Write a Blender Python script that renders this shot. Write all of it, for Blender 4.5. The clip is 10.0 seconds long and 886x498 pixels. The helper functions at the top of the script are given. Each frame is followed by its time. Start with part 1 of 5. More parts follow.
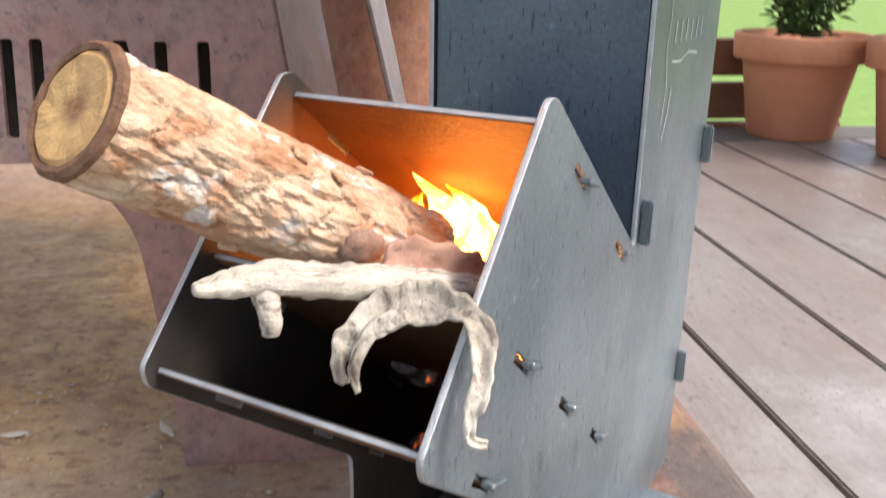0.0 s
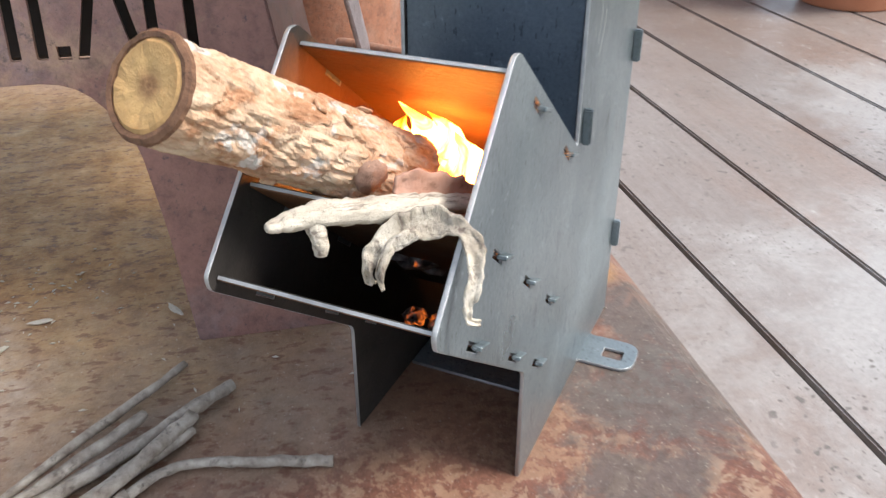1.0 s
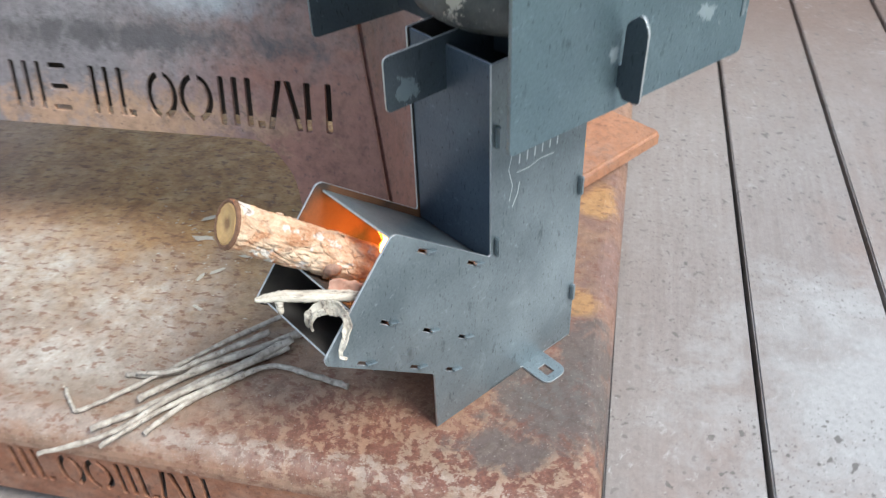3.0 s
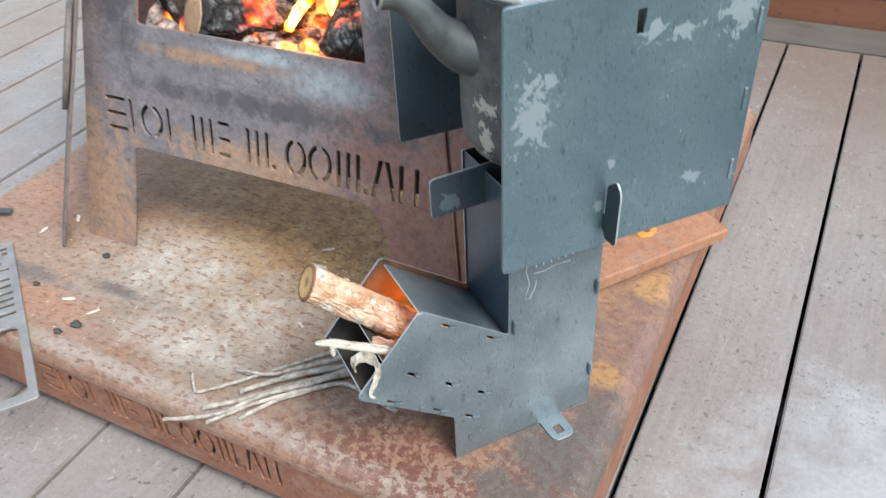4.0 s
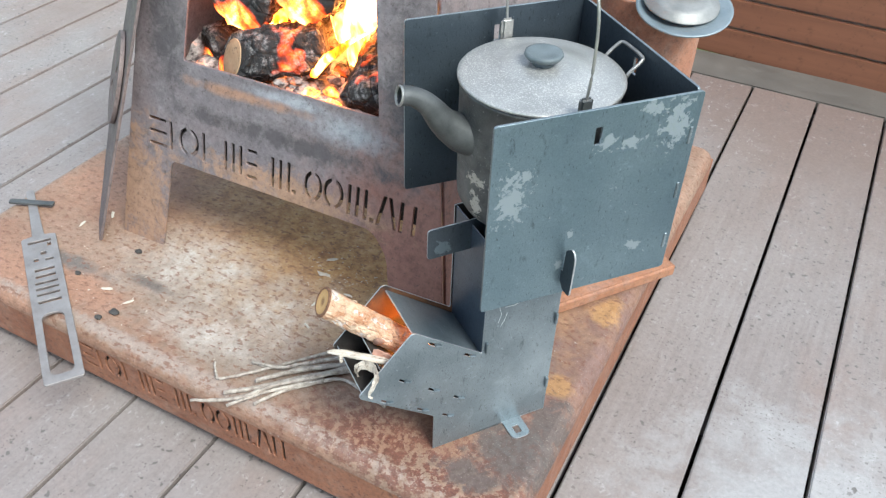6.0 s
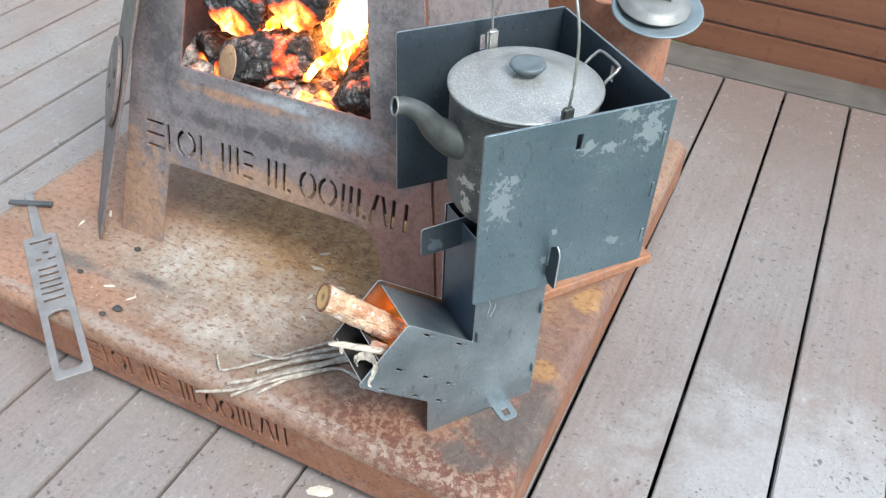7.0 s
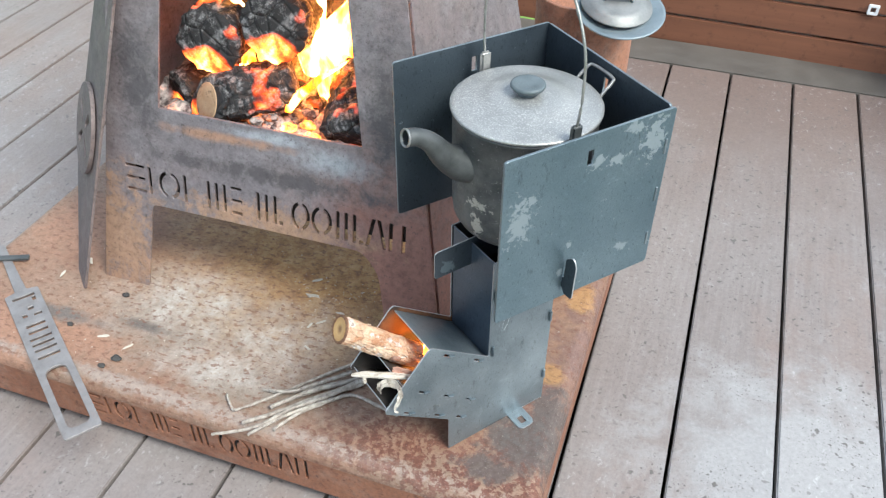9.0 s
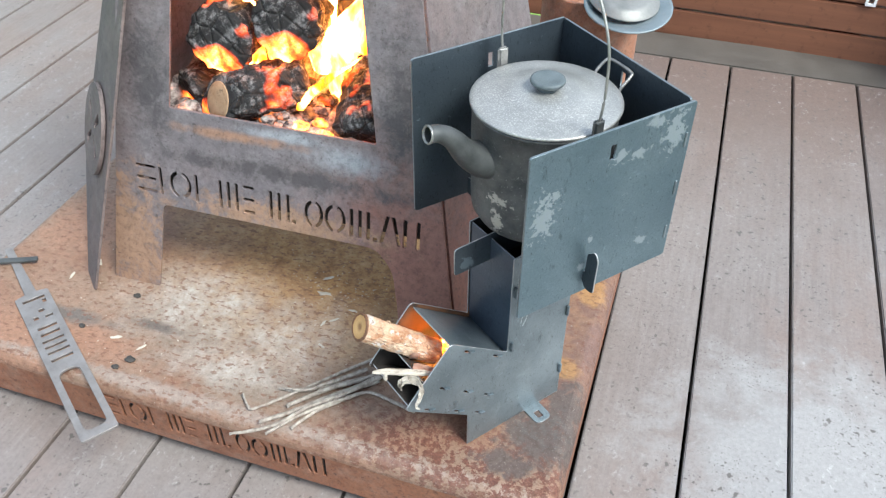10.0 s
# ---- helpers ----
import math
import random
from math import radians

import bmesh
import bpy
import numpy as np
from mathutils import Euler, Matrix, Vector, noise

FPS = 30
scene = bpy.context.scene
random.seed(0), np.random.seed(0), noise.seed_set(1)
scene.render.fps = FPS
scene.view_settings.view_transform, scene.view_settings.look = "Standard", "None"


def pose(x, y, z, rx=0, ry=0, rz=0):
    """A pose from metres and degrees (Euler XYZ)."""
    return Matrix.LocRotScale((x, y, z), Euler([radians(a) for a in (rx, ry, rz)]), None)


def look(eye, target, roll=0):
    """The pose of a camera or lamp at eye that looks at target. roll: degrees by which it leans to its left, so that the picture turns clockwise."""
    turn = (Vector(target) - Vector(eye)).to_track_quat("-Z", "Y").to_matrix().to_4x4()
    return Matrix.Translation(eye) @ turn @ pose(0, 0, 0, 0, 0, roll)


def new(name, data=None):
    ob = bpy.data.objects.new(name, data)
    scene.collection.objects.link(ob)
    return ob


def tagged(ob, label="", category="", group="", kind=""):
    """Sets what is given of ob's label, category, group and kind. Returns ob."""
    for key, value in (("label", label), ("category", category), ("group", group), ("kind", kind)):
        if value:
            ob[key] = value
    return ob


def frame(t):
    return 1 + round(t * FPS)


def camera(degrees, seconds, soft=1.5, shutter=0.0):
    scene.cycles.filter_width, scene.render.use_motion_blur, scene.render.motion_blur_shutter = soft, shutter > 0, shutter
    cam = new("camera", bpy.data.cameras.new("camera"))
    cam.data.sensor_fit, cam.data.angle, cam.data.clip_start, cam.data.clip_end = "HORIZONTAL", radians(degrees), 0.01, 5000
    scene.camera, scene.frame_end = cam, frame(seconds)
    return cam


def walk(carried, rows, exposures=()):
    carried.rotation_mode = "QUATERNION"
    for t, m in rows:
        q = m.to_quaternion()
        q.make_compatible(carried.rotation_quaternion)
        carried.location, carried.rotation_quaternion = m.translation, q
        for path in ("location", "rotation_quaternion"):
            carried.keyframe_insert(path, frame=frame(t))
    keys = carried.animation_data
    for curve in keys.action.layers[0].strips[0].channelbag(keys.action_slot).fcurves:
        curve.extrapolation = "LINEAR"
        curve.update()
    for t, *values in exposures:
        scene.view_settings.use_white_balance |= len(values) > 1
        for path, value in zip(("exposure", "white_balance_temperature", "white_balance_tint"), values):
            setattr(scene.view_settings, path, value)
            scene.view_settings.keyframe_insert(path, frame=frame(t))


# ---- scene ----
cam = camera(56.1, 10.0, soft=1.3, shutter=0.5)
PATH = [
    (0, (-0.07, -0.214, 0.232), (0.176, 1.657, -0.43), 0.8),
    (0.5, (-0.084, -0.226, 0.247), (0.234, 1.539, -0.638), 0.7),
    (1, (-0.094, -0.259, 0.275), (0.276, 1.438, -0.717), -0.0),
    (1.5, (-0.095, -0.299, 0.325), (0.246, 1.337, -0.774), -1.3),
    (2, (-0.057, -0.356, 0.388), (0.066, 1.268, -0.774), -2.5),
    (2.2, (-0.028, -0.375, 0.405), (-0.023, 1.246, -0.769), -2.8),
    (3.3, (0.155, -0.417, 0.554), (-0.36, 1.052, -0.702), -2.8),
    (3.5, (0.183, -0.425, 0.583), (-0.433, 1.004, -0.674), -3.4),
    (4, (0.242, -0.45, 0.652), (-0.52, 0.94, -0.568), -3.0),
    (4.5, (0.244, -0.476, 0.706), (-0.479, 0.925, -0.525), 0.2),
    (5, (0.248, -0.504, 0.753), (-0.457, 0.887, -0.5), 2.2),
    (6.5, (0.287, -0.563, 0.828), (-0.411, 0.814, -0.443), 1.9),
    (7, (0.281, -0.584, 0.854), (-0.362, 0.8, -0.438), 2.4),
    (7.5, (0.276, -0.595, 0.866), (-0.334, 0.798, -0.433), 0.9),
    (8, (0.243, -0.6, 0.877), (-0.307, 0.813, -0.427), 0.5),
    (8.5, (0.225, -0.602, 0.883), (-0.297, 0.824, -0.418), 0.2),
    (9, (0.203, -0.608, 0.884), (-0.302, 0.827, -0.414), 0.3),
    (9.5, (0.188, -0.615, 0.886), (-0.303, 0.821, -0.417), 0.0),
    (10, (0.172, -0.619, 0.885), (-0.308, 0.818, -0.421), 0.1),
]
walk(cam, [(t, look(eye, target, roll)) for t, eye, target, roll in PATH],
     [(0, 1.4, 7150, 14), (1.0, 1.35, 6950, 10), (2.0, 1.3, 6450, 6), (3.5, 1.3, 6350, 4), (4.5, 1.37, 6350, 4), (6.5, 1.34, 6350, 4), (10, 1.3, 6350, 4)])

# ---- world, sun, exposure ----
world = bpy.data.worlds.new("sky")
scene.world = world
world.use_nodes = True
wn = world.node_tree.nodes
sky = wn.new("ShaderNodeTexSky")
sky.sky_type, sky.sun_disc = "NISHITA", False
sky.sun_elevation, sky.sun_rotation = radians(48), radians(115)
sky.air_density, sky.dust_density, sky.ozone_density = 1.0, 3.0, 1.0
wn["Background"].inputs["Strength"].default_value = 0.10
haze = wn.new("ShaderNodeMix")
haze.data_type = "RGBA"
haze.inputs[0].default_value = 0.72
haze.inputs[7].default_value = (4.0, 4.7, 5.95, 1.0)
world.node_tree.links.new(sky.outputs["Color"], haze.inputs[6])
world.node_tree.links.new(haze.outputs[2], wn["Background"].inputs["Color"])
sun = new("sun", bpy.data.lights.new("sun", "SUN"))
sun.data.energy, sun.data.angle, sun.data.color = 2.2, radians(22), (1.0, 0.985, 0.965)
sun.matrix_world = look((1.6, -0.7, 2.2), (0, 0, 0))


# ---- materials ----
def rgb(c):
    return (*c, 1.0)


class Nodes:
    """A small builder for one material's nodes."""

    def __init__(self, name):
        self.mat = bpy.data.materials.new(name)
        self.mat.use_nodes = True
        self.t = self.mat.node_tree
        self.bsdf = self.t.nodes["Principled BSDF"]
        self.out = self.t.nodes["Material Output"]
        self.coord = self.t.nodes.new("ShaderNodeTexCoord").outputs["Object"]

    def link(self, a, b):
        self.t.links.new(a, b)

    def mapped(self, scale):
        m = self.t.nodes.new("ShaderNodeMapping")
        m.inputs["Scale"].default_value = scale
        self.link(self.coord, m.inputs["Vector"])
        return m.outputs["Vector"]

    def along(self, yaw, pitch, stretch):
        """Coordinates stretched along one way, for grain that follows a slanting piece."""
        m = self.t.nodes.new("ShaderNodeMapping")
        m.vector_type = "TEXTURE"
        m.inputs["Rotation"].default_value = (0, radians(pitch), radians(yaw))
        m.inputs["Scale"].default_value = (stretch, 1, 1)
        self.link(self.coord, m.inputs["Vector"])
        return m.outputs["Vector"]

    def noise(self, scale, detail=6.0, rough=0.6, vec=None, dist=0.0):
        n = self.t.nodes.new("ShaderNodeTexNoise")
        n.inputs["Scale"].default_value = scale
        n.inputs["Detail"].default_value = detail
        n.inputs["Roughness"].default_value = rough
        n.inputs["Distortion"].default_value = dist
        self.link(vec or self.coord, n.inputs["Vector"])
        return n.outputs["Fac"]

    def cells(self, scale, feature="F1", vec=None, out="Distance"):
        n = self.t.nodes.new("ShaderNodeTexVoronoi")
        n.feature = feature
        n.inputs["Scale"].default_value = scale
        self.link(vec or self.coord, n.inputs["Vector"])
        return n.outputs[out]

    def ramp(self, fac, *stops):
        r = self.t.nodes.new("ShaderNodeValToRGB")
        e = r.color_ramp.elements
        while len(e) < len(stops):
            e.new(0.5)
        for k, (p, c) in zip(e, stops):
            k.position = p
            k.color = rgb(c) if not isinstance(c, (int, float)) else (c, c, c, 1)
        self.link(fac, r.inputs["Fac"])
        return r.outputs["Color"]

    def mix(self, fac, a, b, blend="MIX"):
        m = self.t.nodes.new("ShaderNodeMix")
        m.data_type, m.blend_type = "RGBA", blend
        for value, s in ((fac, m.inputs[0]), (a, m.inputs[6]), (b, m.inputs[7])):
            if isinstance(value, (int, float)):
                s.default_value = value
            elif isinstance(value, tuple):
                s.default_value = rgb(value)
            else:
                self.link(value, s)
        return m.outputs[2]

    def math(self, op, a, b):
        m = self.t.nodes.new("ShaderNodeMath")
        m.operation = op
        for value, s in ((a, m.inputs[0]), (b, m.inputs[1])):
            if isinstance(value, (int, float)):
                s.default_value = value
            else:
                self.link(value, s)
        return m.outputs[0]

    def spots(self, places, scale, ragged, soft=0.06):
        """A ragged mask round some places, each with its reach along x, y and z."""
        total = None
        for (x, y, z), (a, b, c) in places:
            m = self.t.nodes.new("ShaderNodeMapping")
            m.inputs["Scale"].default_value = (1 / a, 1 / b, 1 / c)
            m.inputs["Location"].default_value = (-x / a, -y / b, -z / c)
            self.link(self.coord, m.inputs["Vector"])
            d = self.t.nodes.new("ShaderNodeVectorMath")
            d.operation = "LENGTH"
            self.link(m.outputs["Vector"], d.inputs[0])
            v = self.math("MAXIMUM", self.math("SUBTRACT", 1.0, d.outputs["Value"]), -0.4)
            total = v if total is None else self.math("MAXIMUM", total, v)
        n = self.math("MULTIPLY", self.math("SUBTRACT", self.noise(scale, 7, 0.7, dist=0.4), 0.5), ragged * 2)
        return self.ramp(self.math("ADD", total, n), (max(0.0, 0.37 - soft / 2), 0.0), (0.37 + soft / 2, 1.0))

    def island(self, lo, hi):
        g = self.t.nodes.new("ShaderNodeObjectInfo").outputs["Random"]
        return self.ramp(g, (0.0, lo), (1.0, hi))

    def done(self, color, rough=0.6, metal=0.0, bump=None, depth=0.001, spec=0.5):
        b = self.bsdf.inputs
        for value, s in ((color, b["Base Color"]), (rough, b["Roughness"]), (metal, b["Metallic"])):
            if isinstance(value, (int, float)):
                s.default_value = value
            elif isinstance(value, tuple):
                s.default_value = rgb(value)
            else:
                self.link(value, s)
        b["Specular IOR Level"].default_value = spec
        if bump is not None:
            n = self.t.nodes.new("ShaderNodeBump")
            n.inputs["Distance"].default_value = depth
            n.inputs["Strength"].default_value = 1.0
            self.link(bump, n.inputs["Height"])
            self.link(n.outputs["Normal"], b["Normal"])
        return self.mat


def steel_mat(name, dark, light, patch=None, metal=0.55, rough=0.42, spots=()):
    """Hot-rolled mild steel with a blue-grey mill scale, fine pitting and worn bare patches."""
    n = Nodes(name)
    c = n.mix(n.ramp(n.noise(9, 5, 0.55), (0.3, 0.0), (0.7, 1.0)), dark, light)
    c = n.mix(n.ramp(n.noise(160, 4, 0.7), (0.62, 0.0), (0.78, 0.35)), c, tuple(min(1, v * 2.2) for v in light))
    c = n.mix(n.ramp(n.noise(120, 5, 0.75, n.mapped((1, 1, 0.35))), (0.60, 0.0), (0.70, 0.55)), c, tuple(v * 0.35 for v in dark))
    c = n.mix(n.ramp(n.noise(620, 2, 0.5, n.mapped((1, 1, 0.30))), (0.655, 0.0), (0.69, 0.55)), c, tuple(v * 0.3 for v in dark))
    c = n.mix(1.0, c, n.ramp(n.noise(600, 5, 0.8), (0.3, (0.80, 0.80, 0.80)), (0.5, (1.0, 1.0, 1.0)), (0.7, (1.16, 1.16, 1.16))), "MULTIPLY")
    c = n.mix(n.ramp(n.noise(38, 6, 0.75, n.mapped((1, 1, 0.5)), 0.8), (0.60, 0.0), (0.74, 0.35)), c, tuple(min(1, v * 1.5) for v in light))
    r = n.ramp(n.noise(14, 5, 0.6), (0.3, rough - 0.08), (0.7, rough + 0.14))
    if patch:
        m = n.spots(spots, 110, 2.1, 0.16)
        c = n.mix(m, c, patch)
        r = n.mix(m, r, (0.6, 0.6, 0.6))
    return n.done(c, r, metal, n.noise(420, 3, 0.6), 0.0002)


def rust_mat(name, base, rusty, pale, dark, spread=0.5, rough=0.72, metal=0.15, marks=()):
    """Weathered steel: broad rust clouds, dark speckles, pale ash dust and scratches."""
    n = Nodes(name)
    big = n.noise(5, 6, 0.62, dist=0.4)
    c = n.mix(n.ramp(big, (spread - 0.14, 0.0), (spread + 0.14, 1.0)), base, rusty)
    c = n.mix(n.ramp(n.noise(26, 7, 0.7), (0.5, 0.0), (0.68, 0.75)), c, pale)
    c = n.mix(n.ramp(n.noise(75, 5, 0.7), (0.6, 0.0), (0.67, 0.8)), c, dark)
    c = n.mix(n.ramp(n.noise(330, 3, 0.7), (0.45, 0.0), (0.8, 0.5)), c, pale)
    for colour, scale, ragged, places in marks:
        c = n.mix(n.spots(places, scale, ragged, 0.6), c, colour)
    c = n.mix(1.0, c, n.ramp(n.noise(80, 8, 0.8), (0.3, (0.55, 0.55, 0.56)), (0.5, (1.0, 1.0, 1.0)), (0.7, (1.28, 1.28, 1.28))), "MULTIPLY")
    c = n.mix(n.ramp(n.noise(190, 5, 0.75), (0.58, 0.0), (0.66, 0.7)), c, dark)
    r = n.ramp(n.noise(40, 5, 0.6), (0.3, rough - 0.15), (0.7, rough + 0.12))
    return n.done(c, r, metal, n.mix(0.5, n.noise(120, 6, 0.7), n.noise(600, 3, 0.6)), 0.0007)


def tray_mat():
    """Rusted plinth top: tan and orange rust, grey ash, dark red scabs by the stove, soot and drips."""
    n = Nodes("rusty_plinth_steel")
    big = n.noise(4.2, 6, 0.6, dist=0.5)
    c = n.mix(n.ramp(big, (0.38, 0.0), (0.6, 1.0)), (0.235, 0.125, 0.080), (0.275, 0.175, 0.122))
    c = n.mix(n.ramp(n.noise(7.5, 6, 0.65), (0.47, 0.0), (0.62, 0.75)), c, (0.262, 0.185, 0.135))
    c = n.mix(n.spots([((-0.70, -0.02, 0), (0.13, 0.08, 1)), ((-0.56, 0.0, 0), (0.12, 0.04, 1)), ((-0.72, 0.24, 0), (0.12, 0.12, 1))], 26, 0.9, 0.5), c, (0.30, 0.165, 0.108))
    # brown-purple strip and ochre stains beside the stove's tower
    c = n.mix(n.spots([((0.095, 0.27, 0), (0.10, 0.30, 1))], 22, 0.7, 0.5), c, (0.185, 0.112, 0.092))
    c = n.mix(n.spots([((0.088, 0.165, 0), (0.04, 0.028, 1)), ((0.10, 0.33, 0), (0.03, 0.05, 1))], 40, 0.6, 0.3), c, (0.33, 0.185, 0.085))
    # dust ground in round the mouth, the worn front edge
    c = n.mix(n.spots([((-0.43, 0.09, 0), (0.20, 0.12, 1)), ((-0.30, 0.0, 0), (0.20, 0.065, 1)), ((-0.17, 0.13, 0), (0.14, 0.10, 1))], 20, 0.9, 0.7), c, (0.242, 0.187, 0.146))
    c = n.mix(n.spots([((-0.34, -0.046, 0), (0.62, 0.016, 0.03))], 60, 0.9, 0.5), c, (0.29, 0.225, 0.185))
    # golden rust under the heater, brightened to stand in for warm light there
    c = n.mix(n.math("MULTIPLY", n.spots([((-0.27, 0.37, 0), (0.48, 0.38, 1))], 16, 0.35, 0.5), 0.92), c, n.ramp(n.noise(40, 7, 0.72), (0.36, (0.25, 0.12, 0.045)), (0.5, (0.39, 0.215, 0.085)), (0.66, (0.48, 0.31, 0.15))))
    # pale ash spilled before the heater
    ash = n.spots([((-0.46, 0.125, 0), (0.17, 0.10, 1)), ((-0.36, 0.02, 0), (0.12, 0.05, 1)), ((-0.30, 0.10, 0), (0.10, 0.10, 1))], 17, 0.9, 0.9)
    am = n.math("MULTIPLY", ash, n.ramp(n.noise(26, 8, 0.8), (0.38, 0.1), (0.62, 1.0)))
    c = n.mix(n.math("MULTIPLY", am, 0.85), c, (0.49, 0.45, 0.405))
    # grey drips and soot
    c = n.mix(n.spots([((0.085, 0.055, 0), (0.075, 0.065, 1)), ((-0.64, 0.035, 0), (0.10, 0.018, 1)), ((-0.50, 0.055, 0), (0.06, 0.014, 1)), ((0.03, 0.19, 0), (0.05, 0.06, 1))], 34, 1.0, 0.7), c, (0.145, 0.120, 0.105))
    # thin dashes of rust all over, dark red scabs thickest before the stove's foot
    c = n.mix(n.ramp(n.noise(150, 5, 0.65, n.mapped((0.55, 1.0, 1.0))), (0.55, 0.0), (0.60, 0.75)), c, (0.165, 0.078, 0.05))
    near = n.spots([((0.03, -0.03, 0), (0.24, 0.11, 1)), ((-0.06, -0.02, 0), (0.17, 0.08, 1)), ((0.08, 0.02, 0), (0.10, 0.13, 1))], 26, 0.6, 0.9)
    c = n.mix(n.math("MULTIPLY", near, n.ramp(n.noise(88, 6, 0.72, dist=0.3), (0.475, 0.0), (0.51, 0.95))), c, n.ramp(n.noise(300, 4, 0.7), (0.4, (0.105, 0.040, 0.030)), (0.65, (0.175, 0.075, 0.052))))
    c = n.mix(n.ramp(n.noise(120, 6, 0.7), (0.63, 0.0), (0.68, 0.6)), c, (0.13, 0.058, 0.042))
    c = n.mix(n.math("MULTIPLY", n.spots([((0.085, 0.045, 0), (0.085, 0.07, 1)), ((0.108, 0.10, 0), (0.04, 0.07, 1)), ((0.05, -0.01, 0), (0.05, 0.03, 1))], 40, 1.2, 0.4), 0.8), c, (0.095, 0.080, 0.073))
    c = n.mix(n.ramp(n.noise(430, 3, 0.7), (0.61, 0.0), (0.74, 0.5)), c, (0.52, 0.47, 0.41))
    c = n.mix(1.0, c, n.ramp(n.noise(95, 8, 0.8), (0.3, (0.66, 0.64, 0.62)), (0.5, (1.0, 1.0, 1.0)), (0.7, (1.24, 1.24, 1.24))), "MULTIPLY")
    c = n.mix(n.ramp(n.noise(260, 4, 0.7, n.mapped((1, 1.7, 1))), (0.67, 0.0), (0.72, 0.7)), c, (0.55, 0.51, 0.46))
    r = n.ramp(n.noise(30, 6, 0.65), (0.3, 0.36), (0.7, 0.68))
    return n.done(c, r, 0.1, n.mix(0.5, n.noise(150, 6, 0.7), n.noise(700, 3, 0.6)), 0.0006, 0.35)


def deck_mat():
    """Weathered boards: grey-mauve, finely grained along y, dark specks, chalky scuffs, browner places and painted sky
    sheen.
    """
    n = Nodes("weathered_deck_board")
    n.coord = n.t.nodes.new("ShaderNodeNewGeometry").outputs["Position"]
    grain = n.noise(120, 6, 0.7, n.mapped((1.0, 0.05, 1.0)))
    broad = n.noise(2.6, 6, 0.62, n.mapped((1.0, 0.6, 1.0)), 0.4)
    c = n.mix(n.ramp(grain, (0.3, 0.0), (0.7, 1.0)), (0.182, 0.150, 0.136), (0.232, 0.202, 0.188))
    c = n.mix(n.ramp(broad, (0.40, 0.0), (0.62, 0.8)), c, (0.240, 0.216, 0.204))
    c = n.mix(n.ramp(n.noise(4.5, 5, 0.62, n.mapped((1.0, 0.45, 1.0))), (0.50, 0.0), (0.64, 0.6)), c, (0.215, 0.155, 0.130))
    # browner boards by the fence; the pale patches paint in the sky's sheen
    c = n.mix(n.spots([((0.35, 1.30, DECK), (0.95, 0.62, 1)), ((-0.9, 0.9, DECK), (0.5, 0.5, 1))], 5, 0.5, 0.7), c, (0.165, 0.122, 0.104))
    c = n.mix(n.spots([((0.50, 0.16, DECK), (0.36, 0.36, 1)), ((0.36, -0.16, DECK), (0.34, 0.22, 1)), ((0.75, 0.62, DECK), (0.22, 0.28, 1))], 14, 0.8, 0.5), c, (0.300, 0.288, 0.282))
    c = n.mix(1.0, c, n.ramp(n.noise(150, 7, 0.8), (0.3, (0.80, 0.80, 0.80)), (0.5, (1.0, 1.0, 1.0)), (0.7, (1.14, 1.14, 1.14))), "MULTIPLY")
    scuff = n.math("MULTIPLY", n.ramp(n.noise(95, 7, 0.78, n.mapped((1.0, 0.7, 1.0)), 0.6), (0.575, 0.0), (0.66, 1.0)), n.ramp(broad, (0.42, 0.15), (0.6, 0.8)))
    c = n.mix(scuff, c, (0.44, 0.425, 0.415))
    fine = n.math("MULTIPLY", n.ramp(n.noise(260, 3, 0.5), (0.63, 0.0), (0.66, 0.8)), n.ramp(n.noise(7, 5, 0.7), (0.46, 0.0), (0.58, 1.0)))
    c = n.mix(fine, c, (0.085, 0.07, 0.062))
    drops = n.math("MULTIPLY", n.ramp(n.noise(105, 1.5, 0.5), (0.665, 0.0), (0.69, 0.9)), n.ramp(n.noise(3.4, 4, 0.6), (0.40, 0.0), (0.50, 1.0)))
    c = n.mix(drops, c, (0.10, 0.088, 0.08))
    c = n.mix(0.6, c, n.island((0.88, 0.88, 0.89), (1.08, 1.07, 1.06)), "MULTIPLY")
    r = n.ramp(n.noise(14, 6, 0.65), (0.3, 0.30), (0.7, 0.50))
    return n.done(c, r, 0.0, n.mix(0.5, grain, n.noise(420, 4, 0.7)), 0.0006, 0.6)


